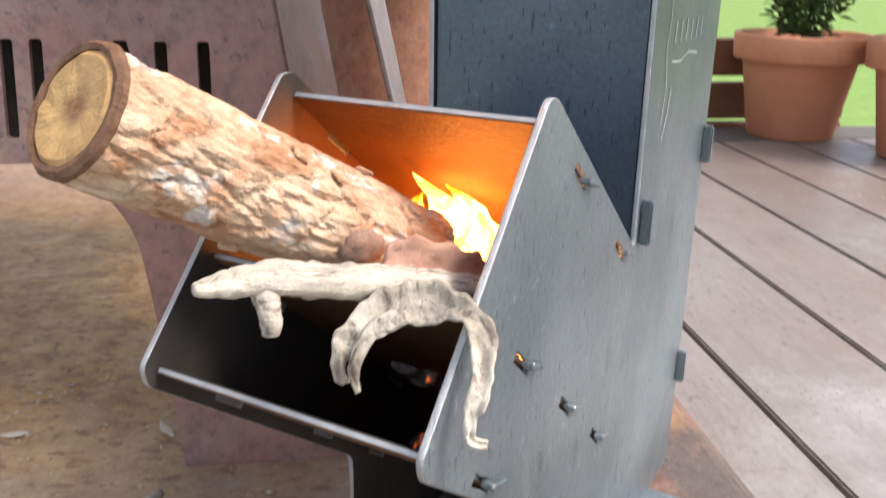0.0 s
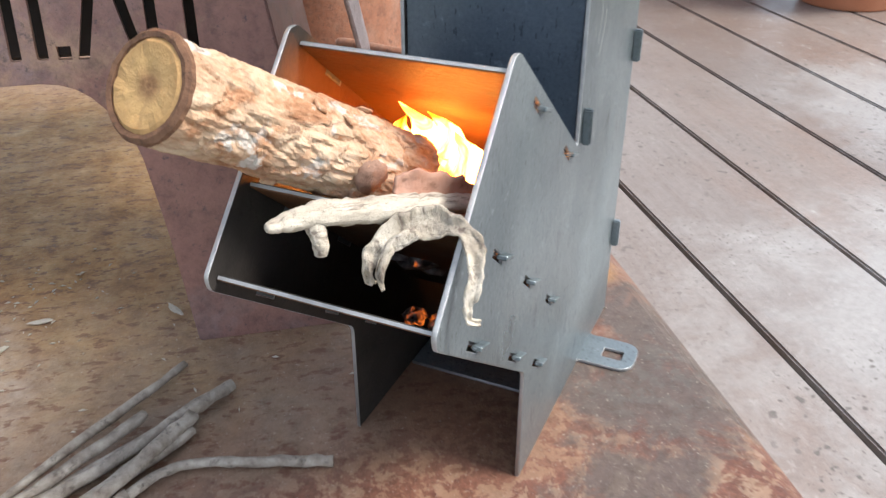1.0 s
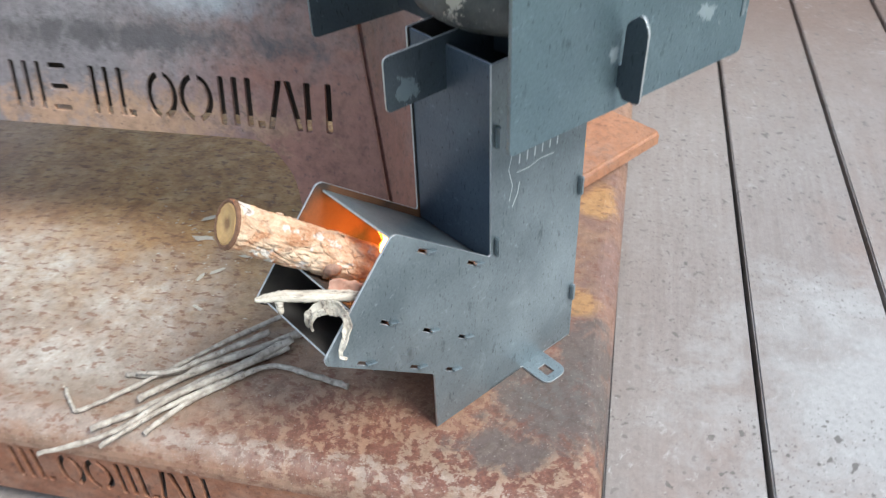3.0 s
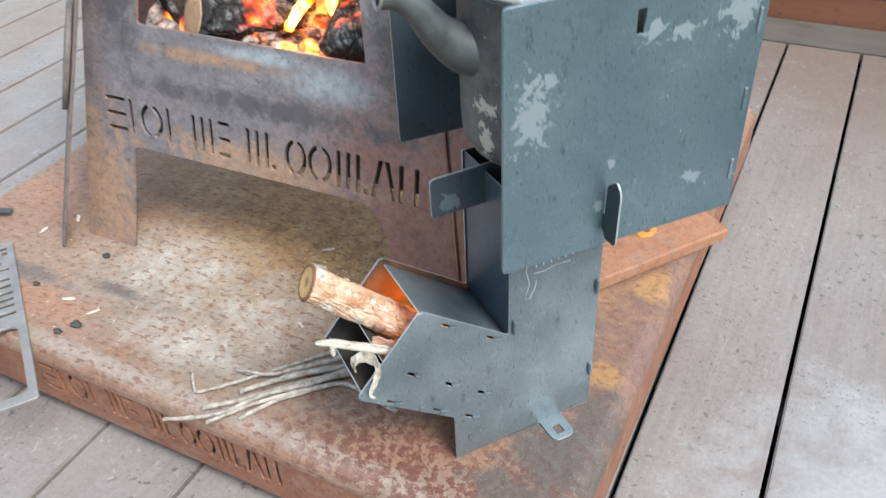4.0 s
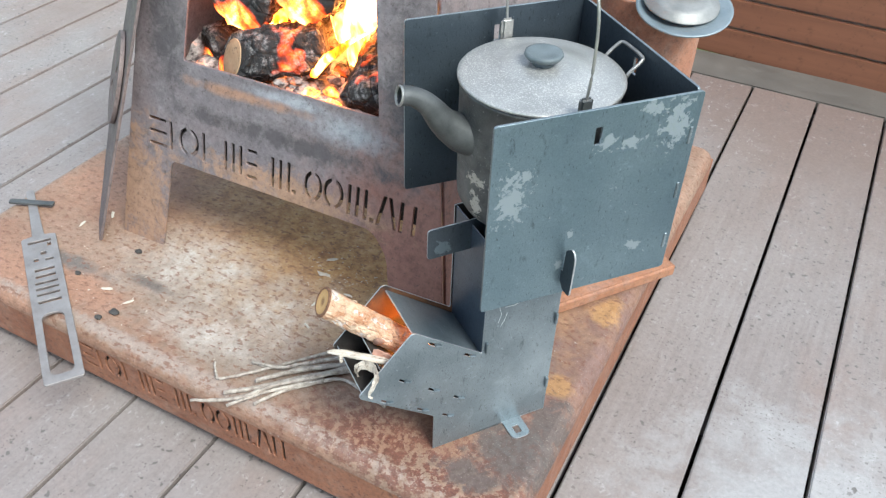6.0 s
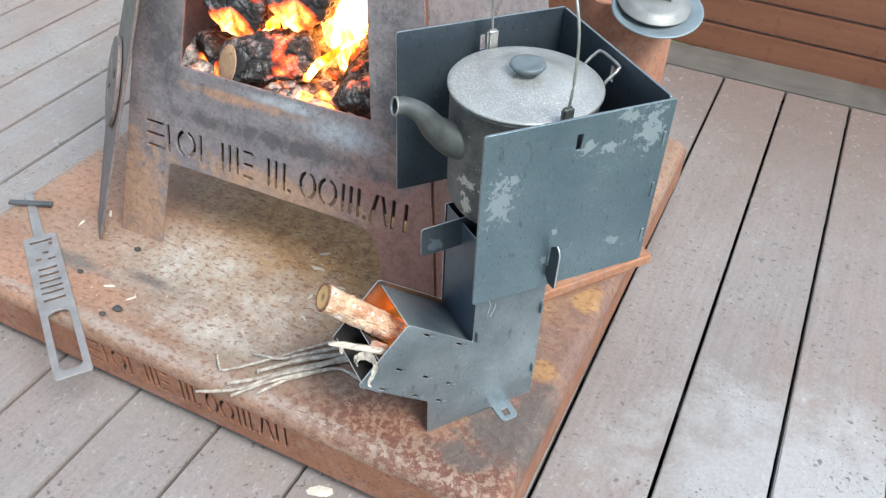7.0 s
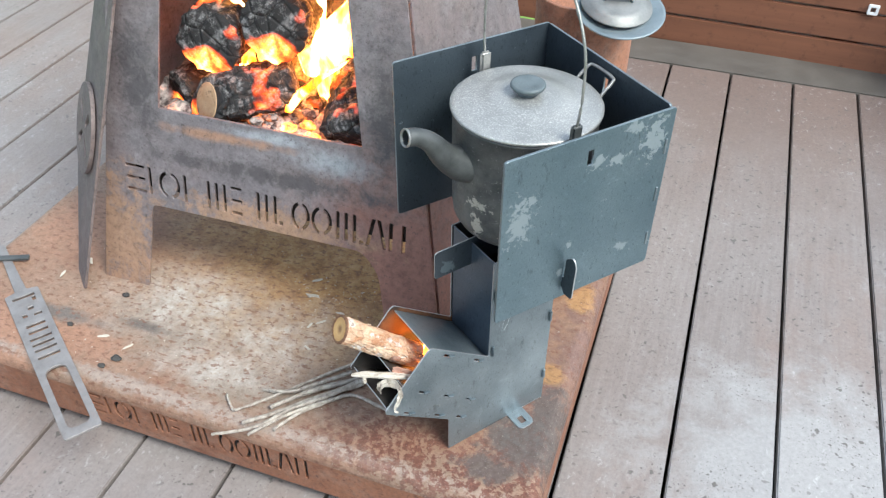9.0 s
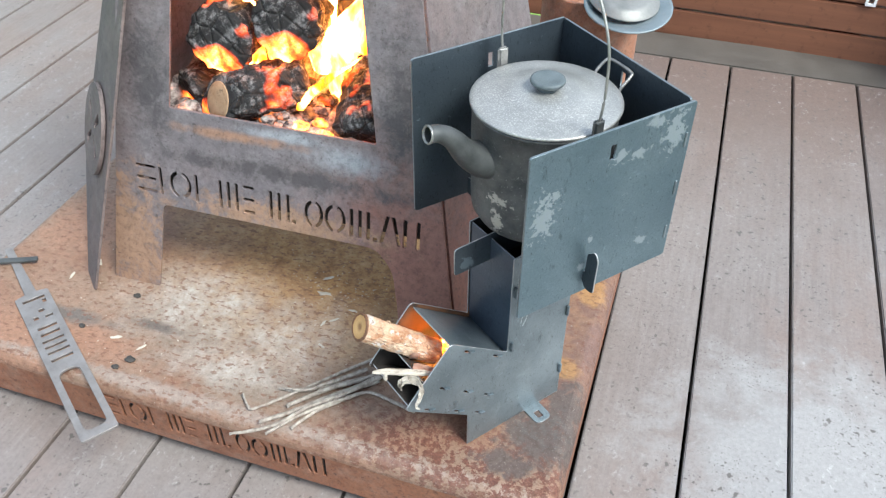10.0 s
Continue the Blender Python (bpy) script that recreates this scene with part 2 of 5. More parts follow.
def bark_mat():
    n = Nodes("flaky_bark")
    v = n.mapped((1.0, 1.0, 0.7))
    warp = n.noise(70, 7, 0.7, v)
    c = n.ramp(n.noise(46, 9, 0.74, v, 0.8), (0.30, (0.25, 0.10, 0.05)), (0.40, (0.38, 0.19, 0.10)), (0.48, (0.50, 0.33, 0.215)), (0.60, (0.59, 0.45, 0.325)))
    c = n.mix(n.ramp(n.noise(60, 5, 0.6), (0.57, 0.0), (0.61, 0.85)), c, (0.53, 0.50, 0.46))
    w = n.t.nodes.new("ShaderNodeVectorMath")
    w.operation = "MULTIPLY_ADD"
    nz = n.t.nodes.new("ShaderNodeTexNoise")
    nz.inputs["Scale"].default_value, nz.inputs["Detail"].default_value = 140, 5
    n.link(v, nz.inputs["Vector"])
    n.link(nz.outputs["Color"], w.inputs[0])
    w.inputs[1].default_value = (0.02, 0.02, 0.02)
    n.link(v, w.inputs[2])
    cr = n.cells(44, "DISTANCE_TO_EDGE", w.outputs[0])
    big = n.cells(17, "DISTANCE_TO_EDGE", w.outputs[0])
    c = n.mix(n.ramp(cr, (0.0, 0.22), (0.05, 0.0)), c, (0.26, 0.12, 0.065))
    c = n.mix(n.math("MULTIPLY", n.ramp(big, (0.0, 0.85), (0.02, 0.0)), n.ramp(n.noise(40, 4, 0.6), (0.40, 0.1), (0.58, 1.0))), c, (0.11, 0.045, 0.025))
    c = n.mix(n.ramp(n.noise(230, 6, 0.75, n.mapped((1.0, 1.0, 0.35)), 0.5), (0.56, 0.0), (0.66, 0.6)), c, (0.30, 0.145, 0.075))
    return n.done(c, 0.85, 0.0, n.mix(0.45, n.mix(0.5, n.ramp(cr, (0.0, 0.0), (0.12, 1.0)), n.ramp(big, (0.0, 0.0), (0.1, 1.0))), warp), 0.0022)


def endgrain_mat():
    n = Nodes("sawn_end_grain")
    d = n.t.nodes.new("ShaderNodeVectorMath")
    d.operation = "LENGTH"
    flat = n.mapped((1.0, 1.0, 0.0))
    n.link(flat, d.inputs[0])
    ln = n.math("ADD", d.outputs["Value"], n.math("MULTIPLY", n.noise(90, 3, 0.5), 0.004))
    w = n.t.nodes.new("ShaderNodeMath")
    w.operation = "SINE"
    n.link(n.math("MULTIPLY", ln, 2600), w.inputs[0])
    c = n.ramp(ln, (0.0032, (0.13, 0.055, 0.025)), (0.0056, (0.46, 0.26, 0.11)), (0.0095, (0.56, 0.37, 0.155)), (0.0128, (0.44, 0.25, 0.10)))
    c = n.mix(n.ramp(w.outputs[0], (0.3, 0.0), (1.0, 0.3)), c, (0.40, 0.24, 0.10))
    c = n.mix(n.ramp(n.noise(220, 5, 0.7), (0.5, 0.0), (0.75, 0.5)), c, (0.36, 0.22, 0.10))
    return n.done(c, 0.8, 0.0, n.noise(500, 4, 0.7), 0.0005)


def wood_mat(name, a, b, d, scale=60.0, stretch=(1.0, 1.0, 0.15), rough=0.8):
    n = Nodes(name)
    g = n.noise(scale, 6, 0.65, n.mapped(stretch))
    c = n.mix(n.ramp(g, (0.3, 0.0), (0.7, 1.0)), a, b)
    c = n.mix(n.ramp(n.noise(scale * 1.7, 6, 0.7), (0.56, 0.0), (0.7, 0.8)), c, d)
    return n.done(c, rough, 0.0, n.mix(0.5, g, n.noise(scale * 5, 4, 0.7)), 0.0008)


def char_mat(glow):
    """Charred wood, cracked into blocks, with embers alight in the cracks and at one end."""
    n = Nodes("charred_log")
    cr = n.cells(38, "DISTANCE_TO_EDGE", n.mapped((1, 1, 0.6)))
    c = n.mix(n.ramp(n.noise(42, 8, 0.78), (0.50, 0.0), (0.66, 0.85)), (0.022, 0.02, 0.02), (0.36, 0.34, 0.335))
    c = n.mix(n.ramp(cr, (0.0, 0.95), (0.035, 0.0)), c, (0.006, 0.005, 0.005))
    n.done(c, 0.9, 0.0, n.mix(0.5, n.ramp(cr, (0.0, 0.0), (0.1, 1.0)), n.noise(120, 5, 0.7)), 0.004)
    heat = n.math("MULTIPLY", n.ramp(n.noise(70, 6, 0.7), (0.30, 0.25), (0.6, 1.0)), n.ramp(n.noise(11, 3, 0.5), (0.52, 0.0), (0.66, 1.0)))
    n.link(n.ramp(heat, (0.0, (0.6, 0.03, 0.0)), (0.5, (1.0, 0.16, 0.02)), (1.0, (1.0, 0.45, 0.1))), n.bsdf.inputs["Emission Color"])
    n.link(n.math("MULTIPLY", heat, glow), n.bsdf.inputs["Emission Strength"])
    return n.mat


def ember_mat():
    n = Nodes("glowing_embers")
    g = n.noise(34, 6, 0.7)
    c = n.mix(n.ramp(n.noise(55, 5, 0.7), (0.4, 0.0), (0.62, 1.0)), (0.05, 0.04, 0.04), (0.5, 0.46, 0.43))
    n.done(c, 0.95, 0.0, g, 0.004)
    n.link(n.ramp(g, (0.45, (0.7, 0.03, 0.0)), (0.7, (1.0, 0.3, 0.05))), n.bsdf.inputs["Emission Color"])
    n.link(n.ramp(g, (0.555, 0.0), (0.76, 1.5)), n.bsdf.inputs["Emission Strength"])
    return n.mat


def flame_mat(strength, scale=26.0):
    """Burning gas: ragged and see-through at its edges, orange, then pale yellow to white where it is hottest."""
    n = Nodes("flame")
    g = n.noise(scale, 4, 0.6, n.mapped((1, 1, 0.45)), 0.8)
    e = n.t.nodes.new("ShaderNodeEmission")
    n.link(n.ramp(g, (0.32, (1.0, 0.09, 0.002)), (0.42, (1.0, 0.15, 0.006)), (0.50, (1.0, 0.24, 0.025)), (0.60, (1.0, 0.36, 0.075))), e.inputs["Color"])
    n.link(n.ramp(g, (0.32, 0.05 * strength), (0.42, 0.13 * strength), (0.50, 0.45 * strength), (0.60, strength)), e.inputs["Strength"])
    tr = n.t.nodes.new("ShaderNodeBsdfTransparent")
    mx = n.t.nodes.new("ShaderNodeMixShader")
    n.link(n.ramp(g, (0.29, 0.0), (0.42, 0.95)), mx.inputs[0])
    n.link(tr.outputs[0], mx.inputs[1])
    n.link(e.outputs[0], mx.inputs[2])
    n.link(mx.outputs[0], n.out.inputs["Surface"])
    return n.mat


def plain_mat(name, a, b, scale=30.0, rough=0.6, metal=0.0, bump=0.0004):
    n = Nodes(name)
    c = n.mix(n.ramp(n.noise(scale, 6, 0.65), (0.3, 0.0), (0.7, 1.0)), a, b)
    c = n.mix(n.ramp(n.noise(scale * 7, 4, 0.7), (0.55, 0.0), (0.8, 0.4)), c, tuple(v * 0.6 for v in a))
    return n.done(c, n.ramp(n.noise(scale * 2, 4, 0.6), (0.3, max(0.05, rough - 0.1)), (0.7, min(1, rough + 0.1))), metal, n.noise(scale * 8, 5, 0.7), bump)


DECK = -0.112        # the deck's surface
M_STEEL = steel_mat("blued_stove_steel", (0.125, 0.155, 0.172), (0.27, 0.315, 0.338), None, 0.6, 0.34)
M_SOOT = plain_mat("sooty_steel", (0.022, 0.02, 0.019), (0.055, 0.048, 0.043), 40, 0.7, 0.1)
M_BLUE = steel_mat("heat_blued_steel", (0.075, 0.10, 0.135), (0.13, 0.165, 0.21), None, 0.65, 0.34)
SCREEN_WEAR = [((0.022, 0, 0.385), (0.0187, 0.03, 0.0357)), ((0.035, 0, 0.41), (0.0085, 0.03, 0.0102)), ((0.176, 0, 0.435), (0.0187, 0.03, 0.0289)), ((0.108, 0, 0.428), (0.0119, 0.03, 0.0102)), ((0.132, 0, 0.424), (0.0170, 0.03, 0.0085)),
               ((0.15, 0, 0.455), (0.0110, 0.03, 0.0102)), ((0.157, 0, 0.302), (0.0119, 0.03, 0.0102)), ((0.085, 0, 0.335), (0.0051, 0.03, 0.0059)), ((0.077, 0, 0.30), (0.0051, 0.03, 0.0068)), ((0.05, 0.2, 0.44), (0.02, 0.1, 0.02)), ((0.15, 0.21, 0.43), (0.02, 0.02, 0.03))]
M_SCREEN = steel_mat("blued_screen_steel", (0.095, 0.142, 0.17), (0.155, 0.212, 0.24), (0.275, 0.325, 0.35), 0.68, 0.36, SCREEN_WEAR)
M_SCREEN_IN = steel_mat("darker_screen_steel", (0.038, 0.05, 0.062), (0.07, 0.09, 0.108), (0.16, 0.20, 0.225), 0.5, 0.42, [((0.15, 0, 0.44), (0.05, 0.03, 0.03)), ((-0.049, 0.025, 0.265), (0.02, 0.012, 0.012))])
M_SCALE = rust_mat("fire_scaled_steel", (0.115, 0.045, 0.018), (0.17, 0.075, 0.028), (0.12, 0.06, 0.032), (0.06, 0.025, 0.014), 0.5, 0.6, 0.1)
# sooty inside, blackened further for its shadow; the brown patch imitates the fire's glow
_n = Nodes("inner_steel_soot_and_glow")
_c = _n.mix(_n.ramp(_n.noise(40, 6, 0.65), (0.3, 0.0), (0.7, 1.0)), (0.020, 0.018, 0.017), (0.05, 0.042, 0.037))
_c = _n.mix(_n.spots([((-0.04, -0.005, 0.172), (0.2, 0.075, 0.042)), ((-0.04, 0.035, 0.135), (0.2, 0.045, 0.035))], 60, 0.3, 0.3), _c, _n.ramp(_n.noise(30, 6, 0.7), (0.3, (0.12, 0.05, 0.024)), (0.7, (0.19, 0.085, 0.036))))
M_LINING = _n.done(_c, 0.65, 0.1, _n.noise(300, 5, 0.7), 0.0004)
M_EDGE = plain_mat("cut_steel_edge", (0.36, 0.37, 0.38), (0.52, 0.53, 0.54), 160, 0.4, 0.6)
M_TRAY = tray_mat()
M_LIP = rust_mat("rusty_lip_steel", (0.20, 0.078, 0.042), (0.285, 0.125, 0.068), (0.29, 0.17, 0.12), (0.08, 0.034, 0.024))
M_HEATER = rust_mat("heat_stained_steel", (0.182, 0.158, 0.166), (0.235, 0.178, 0.172), (0.275, 0.248, 0.255), (0.085, 0.066, 0.066), 0.55, 0.50, 0.28, [
    ((0.275, 0.138, 0.112), 22, 0.6, [((0.51, 0, 0.11), (0.20, 0.3, 0.27))]),
    ((0.37, 0.23, 0.155), 60, 1.3, [((0.035, 0, 0.07), (0.10, 0.2, 0.15)), ((0.30, 0, 0.155), (0.2, 0.2, 0.035))]),
    ((0.10, 0.088, 0.092), 40, 1.4, [((0.10, 0, 0.34), (0.05, 0.2, 0.12)), ((0.46, 0, 0.36), (0.04, 0.2, 0.12)), ((0.30, 0, 0.225), (0.24, 0.2, 0.018))]),
    ((0.35, 0.355, 0.38), 24, 0.6, [((0.39, 0, 0.262), (0.085, 0.2, 0.026)), ((0.30, 0, 0.28), (0.1, 0.2, 0.012))]),
    ((0.36, 0.21, 0.145), 34, 0.7, [((0.23, 0, 0.268), (0.13, 0.2, 0.011))])])
M_WING = rust_mat("dark_wing_steel", (0.14, 0.115, 0.112), (0.19, 0.132, 0.115), (0.21, 0.175, 0.165), (0.06, 0.045, 0.042), 0.55, 0.68, 0.15)
M_PLATE = rust_mat("rusty_hotplate", (0.31, 0.135, 0.07), (0.37, 0.195, 0.115), (0.32, 0.20, 0.15), (0.17, 0.07, 0.04), 0.5)
M_PIPE = rust_mat("rusty_pipe", (0.25, 0.105, 0.065), (0.35, 0.165, 0.10), (0.33, 0.20, 0.15), (0.15, 0.075, 0.05), 0.5)
M_DECK = deck_mat()
M_BARK = bark_mat()
M_END = endgrain_mat()


def drift_mat(name, yaw, pitch, stretch):
    """Silvered dead wood: cream with grey streaks along it, dark fissures and specks."""
    n = Nodes(name)
    v = n.along(yaw, pitch, stretch)
    g = n.noise(330, 7, 0.65, v, 0.3)
    c = n.ramp(n.noise(60, 6, 0.65, n.along(yaw, pitch, 3.0)), (0.36, (0.22, 0.19, 0.165)), (0.46, (0.41, 0.355, 0.285)), (0.60, (0.58, 0.525, 0.445)))
    c = n.mix(n.ramp(g, (0.36, 0.75), (0.47, 0.0)), c, (0.09, 0.058, 0.048))
    c = n.mix(n.ramp(n.noise(900, 4, 0.7), (0.60, 0.0), (0.68, 0.6)), c, (0.11, 0.09, 0.075))
    c = n.mix(n.ramp(n.noise(34, 4, 0.6), (0.56, 0.0), (0.66, 0.55)), c, (0.25, 0.20, 0.16))
    return n.done(c, 0.85, 0.0, n.mix(0.35, g, n.noise(700, 4, 0.7)), 0.0014)


M_DRIFT = drift_mat("silvered_driftwood", 29, 14, 7.0)
M_CURL = drift_mat("curled_dead_bark", 10, 75, 5.0)
M_PEEL = wood_mat("peeled_red_bark", (0.34, 0.16, 0.105), (0.46, 0.28, 0.21), (0.16, 0.07, 0.045), 80)
M_TWIG = wood_mat("weathered_twig", (0.17, 0.135, 0.11), (0.50, 0.45, 0.385), (0.075, 0.058, 0.047), 95, (1.0, 1.0, 1.0))
M_FENCE = wood_mat("oiled_fence_board", (0.155, 0.06, 0.032), (0.245, 0.10, 0.052), (0.095, 0.038, 0.02), 26, (0.06, 1.0, 1.0), 0.55)
_n = Nodes("sooty_aluminium_scorched")
_c = _n.mix(_n.ramp(_n.noise(26, 7, 0.7), (0.35, 0.0), (0.68, 1.0)), (0.06, 0.063, 0.065), (0.15, 0.152, 0.15))
_c = _n.mix(_n.spots([((-0.030, -0.07, 0.060), (0.017, 0.03, 0.008)), ((-0.028, -0.07, 0.032), (0.008, 0.03, 0.022))], 150, 2.4), _c, (0.42, 0.40, 0.36))
_c = _n.mix(_n.ramp(_n.noise(300, 4, 0.7), (0.62, 0.0), (0.7, 0.6)), _c, (0.4, 0.4, 0.39))
M_KETTLE = _n.done(_c, _n.ramp(_n.noise(60, 5, 0.6), (0.3, 0.42), (0.7, 0.66)), 0.4, _n.noise(350, 4, 0.7), 0.0004)
M_SPOUT = plain_mat("sooty_spout", (0.045, 0.05, 0.05), (0.105, 0.11, 0.11), 34, 0.52, 0.4)
M_KNOB = plain_mat("worn_black_knob", (0.075, 0.095, 0.10), (0.13, 0.155, 0.165), 80, 0.5)
M_WIRE = plain_mat("dull_wire", (0.22, 0.22, 0.21), (0.4, 0.39, 0.37), 90, 0.4, 0.7)
M_TOOL = plain_mat("raw_tool_steel", (0.21, 0.19, 0.18), (0.33, 0.31, 0.30), 40, 0.5, 0.5)
M_CHAR = char_mat(5.0)
M_EMBER = ember_mat()
M_FLAME = flame_mat(15.0, 60.0)
M_FIRE = flame_mat(26.0, 16.0)
M_TERRA = plain_mat("terracotta", (0.46, 0.17, 0.085), (0.56, 0.25, 0.14), 9, 0.8)
M_SOIL = plain_mat("potting_soil", (0.05, 0.035, 0.025), (0.1, 0.075, 0.05), 40, 0.95)
M_LEAF = plain_mat("leaf", (0.045, 0.085, 0.025), (0.10, 0.15, 0.045), 30, 0.5)
M_GRASS = plain_mat("lawn", (0.10, 0.19, 0.03), (0.20, 0.32, 0.07), 12, 0.9)
M_WHITE = plain_mat("white_board", (0.78, 0.78, 0.77), (0.83, 0.83, 0.82), 6, 0.5)
# same timber as the deck, its colour lowered for the shade at the edge
M_EDGEBOARD = plain_mat("shaded_edge_board", (0.075, 0.067, 0.058), (0.118, 0.104, 0.09), 11, 0.55)
M_DARK = plain_mat("dark_joist", (0.05, 0.04, 0.035), (0.08, 0.065, 0.055), 20, 0.9)
M_ASH = plain_mat("ash_flake", (0.42, 0.37, 0.30), (0.62, 0.58, 0.5), 120, 0.9)


def lid_mat():
    """Dull aluminium lid, half covered with specks of white ash."""
    n = Nodes("ash_dusted_lid")
    c = n.mix(n.ramp(n.noise(14, 4, 0.6), (0.35, 0.0), (0.65, 1.0)), (0.26, 0.26, 0.25), (0.36, 0.357, 0.345))
    dust = n.math("MULTIPLY", n.ramp(n.noise(620, 5, 0.8), (0.53, 0.0), (0.60, 1.0)), n.ramp(n.noise(11, 3, 0.5), (0.36, 0.25), (0.58, 1.0)))
    c = n.mix(dust, c, (0.72, 0.71, 0.67))
    return n.done(c, n.mix(dust, (0.34, 0.34, 0.34), (0.8, 0.8, 0.8)), 0.5, n.noise(420, 3, 0.6), 0.0003)


M_LID = lid_mat()


# ---- builders ----
def empty(name, m=None):
    ob = new(name)
    ob.empty_display_size = 0.05
    if m is not None:
        ob.matrix_world = m
    return ob


def part(name, bm, material, parent=None, label="", smooth=False):
    """Links a bmesh, or a mesh, as one object under a thing or a part."""
    if isinstance(bm, bmesh.types.BMesh):
        me = bpy.data.meshes.new(name)
        bmesh.ops.recalc_face_normals(bm, faces=bm.faces)
        bm.to_mesh(me)
        bm.free()
    else:
        me = bm
    for m in material if isinstance(material, (list, tuple)) else (material,):
        me.materials.append(m)
    if smooth:
        me.polygons.foreach_set("use_smooth", [True] * len(me.polygons))
    ob = new(name, me)
    if parent is not None:
        ob.parent = parent
    return tagged(ob, label)


def box(bm, lo, hi, bevel=0.0, seg=2):
    """Adds a box between two corners, with rounded edges."""
    v = [bm.verts.new((x, y, z)) for x in (lo[0], hi[0]) for y in (lo[1], hi[1]) for z in (lo[2], hi[2])]
    f = [bm.faces.new([v[i] for i in q]) for q in ((0, 1, 3, 2), (4, 6, 7, 5), (0, 4, 5, 1), (2, 3, 7, 6), (0, 2, 6, 4), (1, 5, 7, 3))]
    if bevel:
        e = list({e for q in f for e in q.edges})
        bmesh.ops.bevel(bm, geom=e, offset=bevel, segments=seg, affect="EDGES", clamp_overlap=True)
    return bm


def new_box(lo, hi, bevel=0.0, seg=2):
    return box(bmesh.new(), lo, hi, bevel, seg)


def cut_plate(loops, thick, bevel=0.0004):
    """A flat plate in the xy plane from one outline and the holes cut through it, with softly broken edges; z from 0 to thick."""
    cu = bpy.data.curves.new("outline", "CURVE")
    cu.dimensions, cu.fill_mode = "2D", "BOTH"
    cu.extrude, cu.bevel_depth, cu.bevel_resolution = thick / 2 - bevel, bevel, 1
    cu.offset = -bevel
    for loop in loops:
        s = cu.splines.new("POLY")
        s.points.add(len(loop) - 1)
        s.use_cyclic_u = True
        for p, (x, y) in zip(s.points, loop):
            p.co = (x, y, 0, 1)
    ob = bpy.data.objects.new("outline", cu)
    me = bpy.data.meshes.new_from_object(ob)
    me.transform(Matrix.Translation((0, 0, thick / 2)))
    bpy.data.objects.remove(ob)
    bpy.data.curves.remove(cu)
    weld = bmesh.new()
    weld.from_mesh(me)
    bmesh.ops.remove_doubles(weld, verts=weld.verts, dist=1e-6)
    weld.to_mesh(me)
    weld.free()
    me.materials.clear()
    for p in me.polygons:
        p.material_index = 0 if abs(p.normal.z) > 0.5 else 1
    return me


def rounded(pts, r, n=4):
    """A polygon with its corners rounded by r (one number, or one for each corner)."""
    out = []
    for i, p in enumerate(pts):
        ri = r[i] if isinstance(r, (list, tuple)) else r
        p, a, b = Vector(p), Vector(pts[i - 1]), Vector(pts[(i + 1) % len(pts)])
        if ri <= 0:
            out.append(tuple(p))
            continue
        da, db = (a - p).normalized(), (b - p).normalized()
        for k in range(n + 1):
            t = k / n
            q0, q1 = p + da * ri * (1 - t), p + db * ri * t
            out.append(tuple(q0 + (q1 - q0) * t))
    return out


def rect(x0, y0, x1, y1, r=0.0):
    return rounded([(x0, y0), (x1, y0), (x1, y1), (x0, y1)], r, 3)


def tube(pts, radii, sides=10, rough=0.0, scale=60.0, steps=8, caps=True, flat=1.0):
    """A rounded limb through the points, tapering, with an uneven skin."""
    bm = bmesh.new()
    pts = [Vector(p) for p in pts]
    line, rad = [], []
    for i in range(len(pts) - 1):
        p0, p1, p2, p3 = pts[max(i - 1, 0)], pts[i], pts[i + 1], pts[min(i + 2, len(pts) - 1)]
        for k in range(steps):
            t = k / steps
            line.append(0.5 * ((2 * p1) + (p2 - p0) * t + (2 * p0 - 5 * p1 + 4 * p2 - p3) * t * t + (3 * p1 - p0 - 3 * p2 + p3) * t ** 3))
            rad.append(radii[i] * (1 - t) + radii[i + 1] * t)
    line.append(pts[-1])
    rad.append(radii[-1])
    up = Vector((0, 0, 1))
    rings = []
    for i, p in enumerate(line):
        d = (line[min(i + 1, len(line) - 1)] - line[max(i - 1, 0)]).normalized()
        s = d.cross(up)
        s = s.normalized() if s.length > 0.05 else Vector((1, 0, 0))
        w = s.cross(d).normalized()
        ring = []
        for k in range(sides):
            a = 2 * math.pi * k / sides
            o = s * math.cos(a) + w * math.sin(a) * flat
            r = rad[i] * (1 + rough * noise.fractal((p + o * rad[i]) * scale, 1.0, 2.0, 4))
            ring.append(bm.verts.new(p + o * r))
        rings.append(ring)
    for a, b in zip(rings, rings[1:]):
        for k in range(sides):
            bm.faces.new((a[k], a[(k + 1) % sides], b[(k + 1) % sides], b[k]))
    if caps:
        bm.faces.new(rings[0][::-1])
        bm.faces.new(rings[-1])
    return bm


def lathe(profile, sides=48, start=0.0, closed=True):
    """A turned body about the z axis from (radius, height) pairs."""
    bm = bmesh.new()
    rings = []
    for r, z in profile:
        if r < 1e-6:
            rings.append([bm.verts.new((0, 0, z))])
        else:
            rings.append([bm.verts.new((r * math.cos(start + 2 * math.pi * k / sides), r * math.sin(start + 2 * math.pi * k / sides), z)) for k in range(sides)])
    for a, b in zip(rings, rings[1:]):
        for k in range(sides):
            j = (k + 1) % sides
            if len(a) == 1 and len(b) > 1:
                bm.faces.new((a[0], b[j], b[k]))
            elif len(b) == 1 and len(a) > 1:
                bm.faces.new((a[k], a[j], b[0]))
            elif len(a) > 1:
                bm.faces.new((a[k], a[j], b[j], b[k]))
    return bm


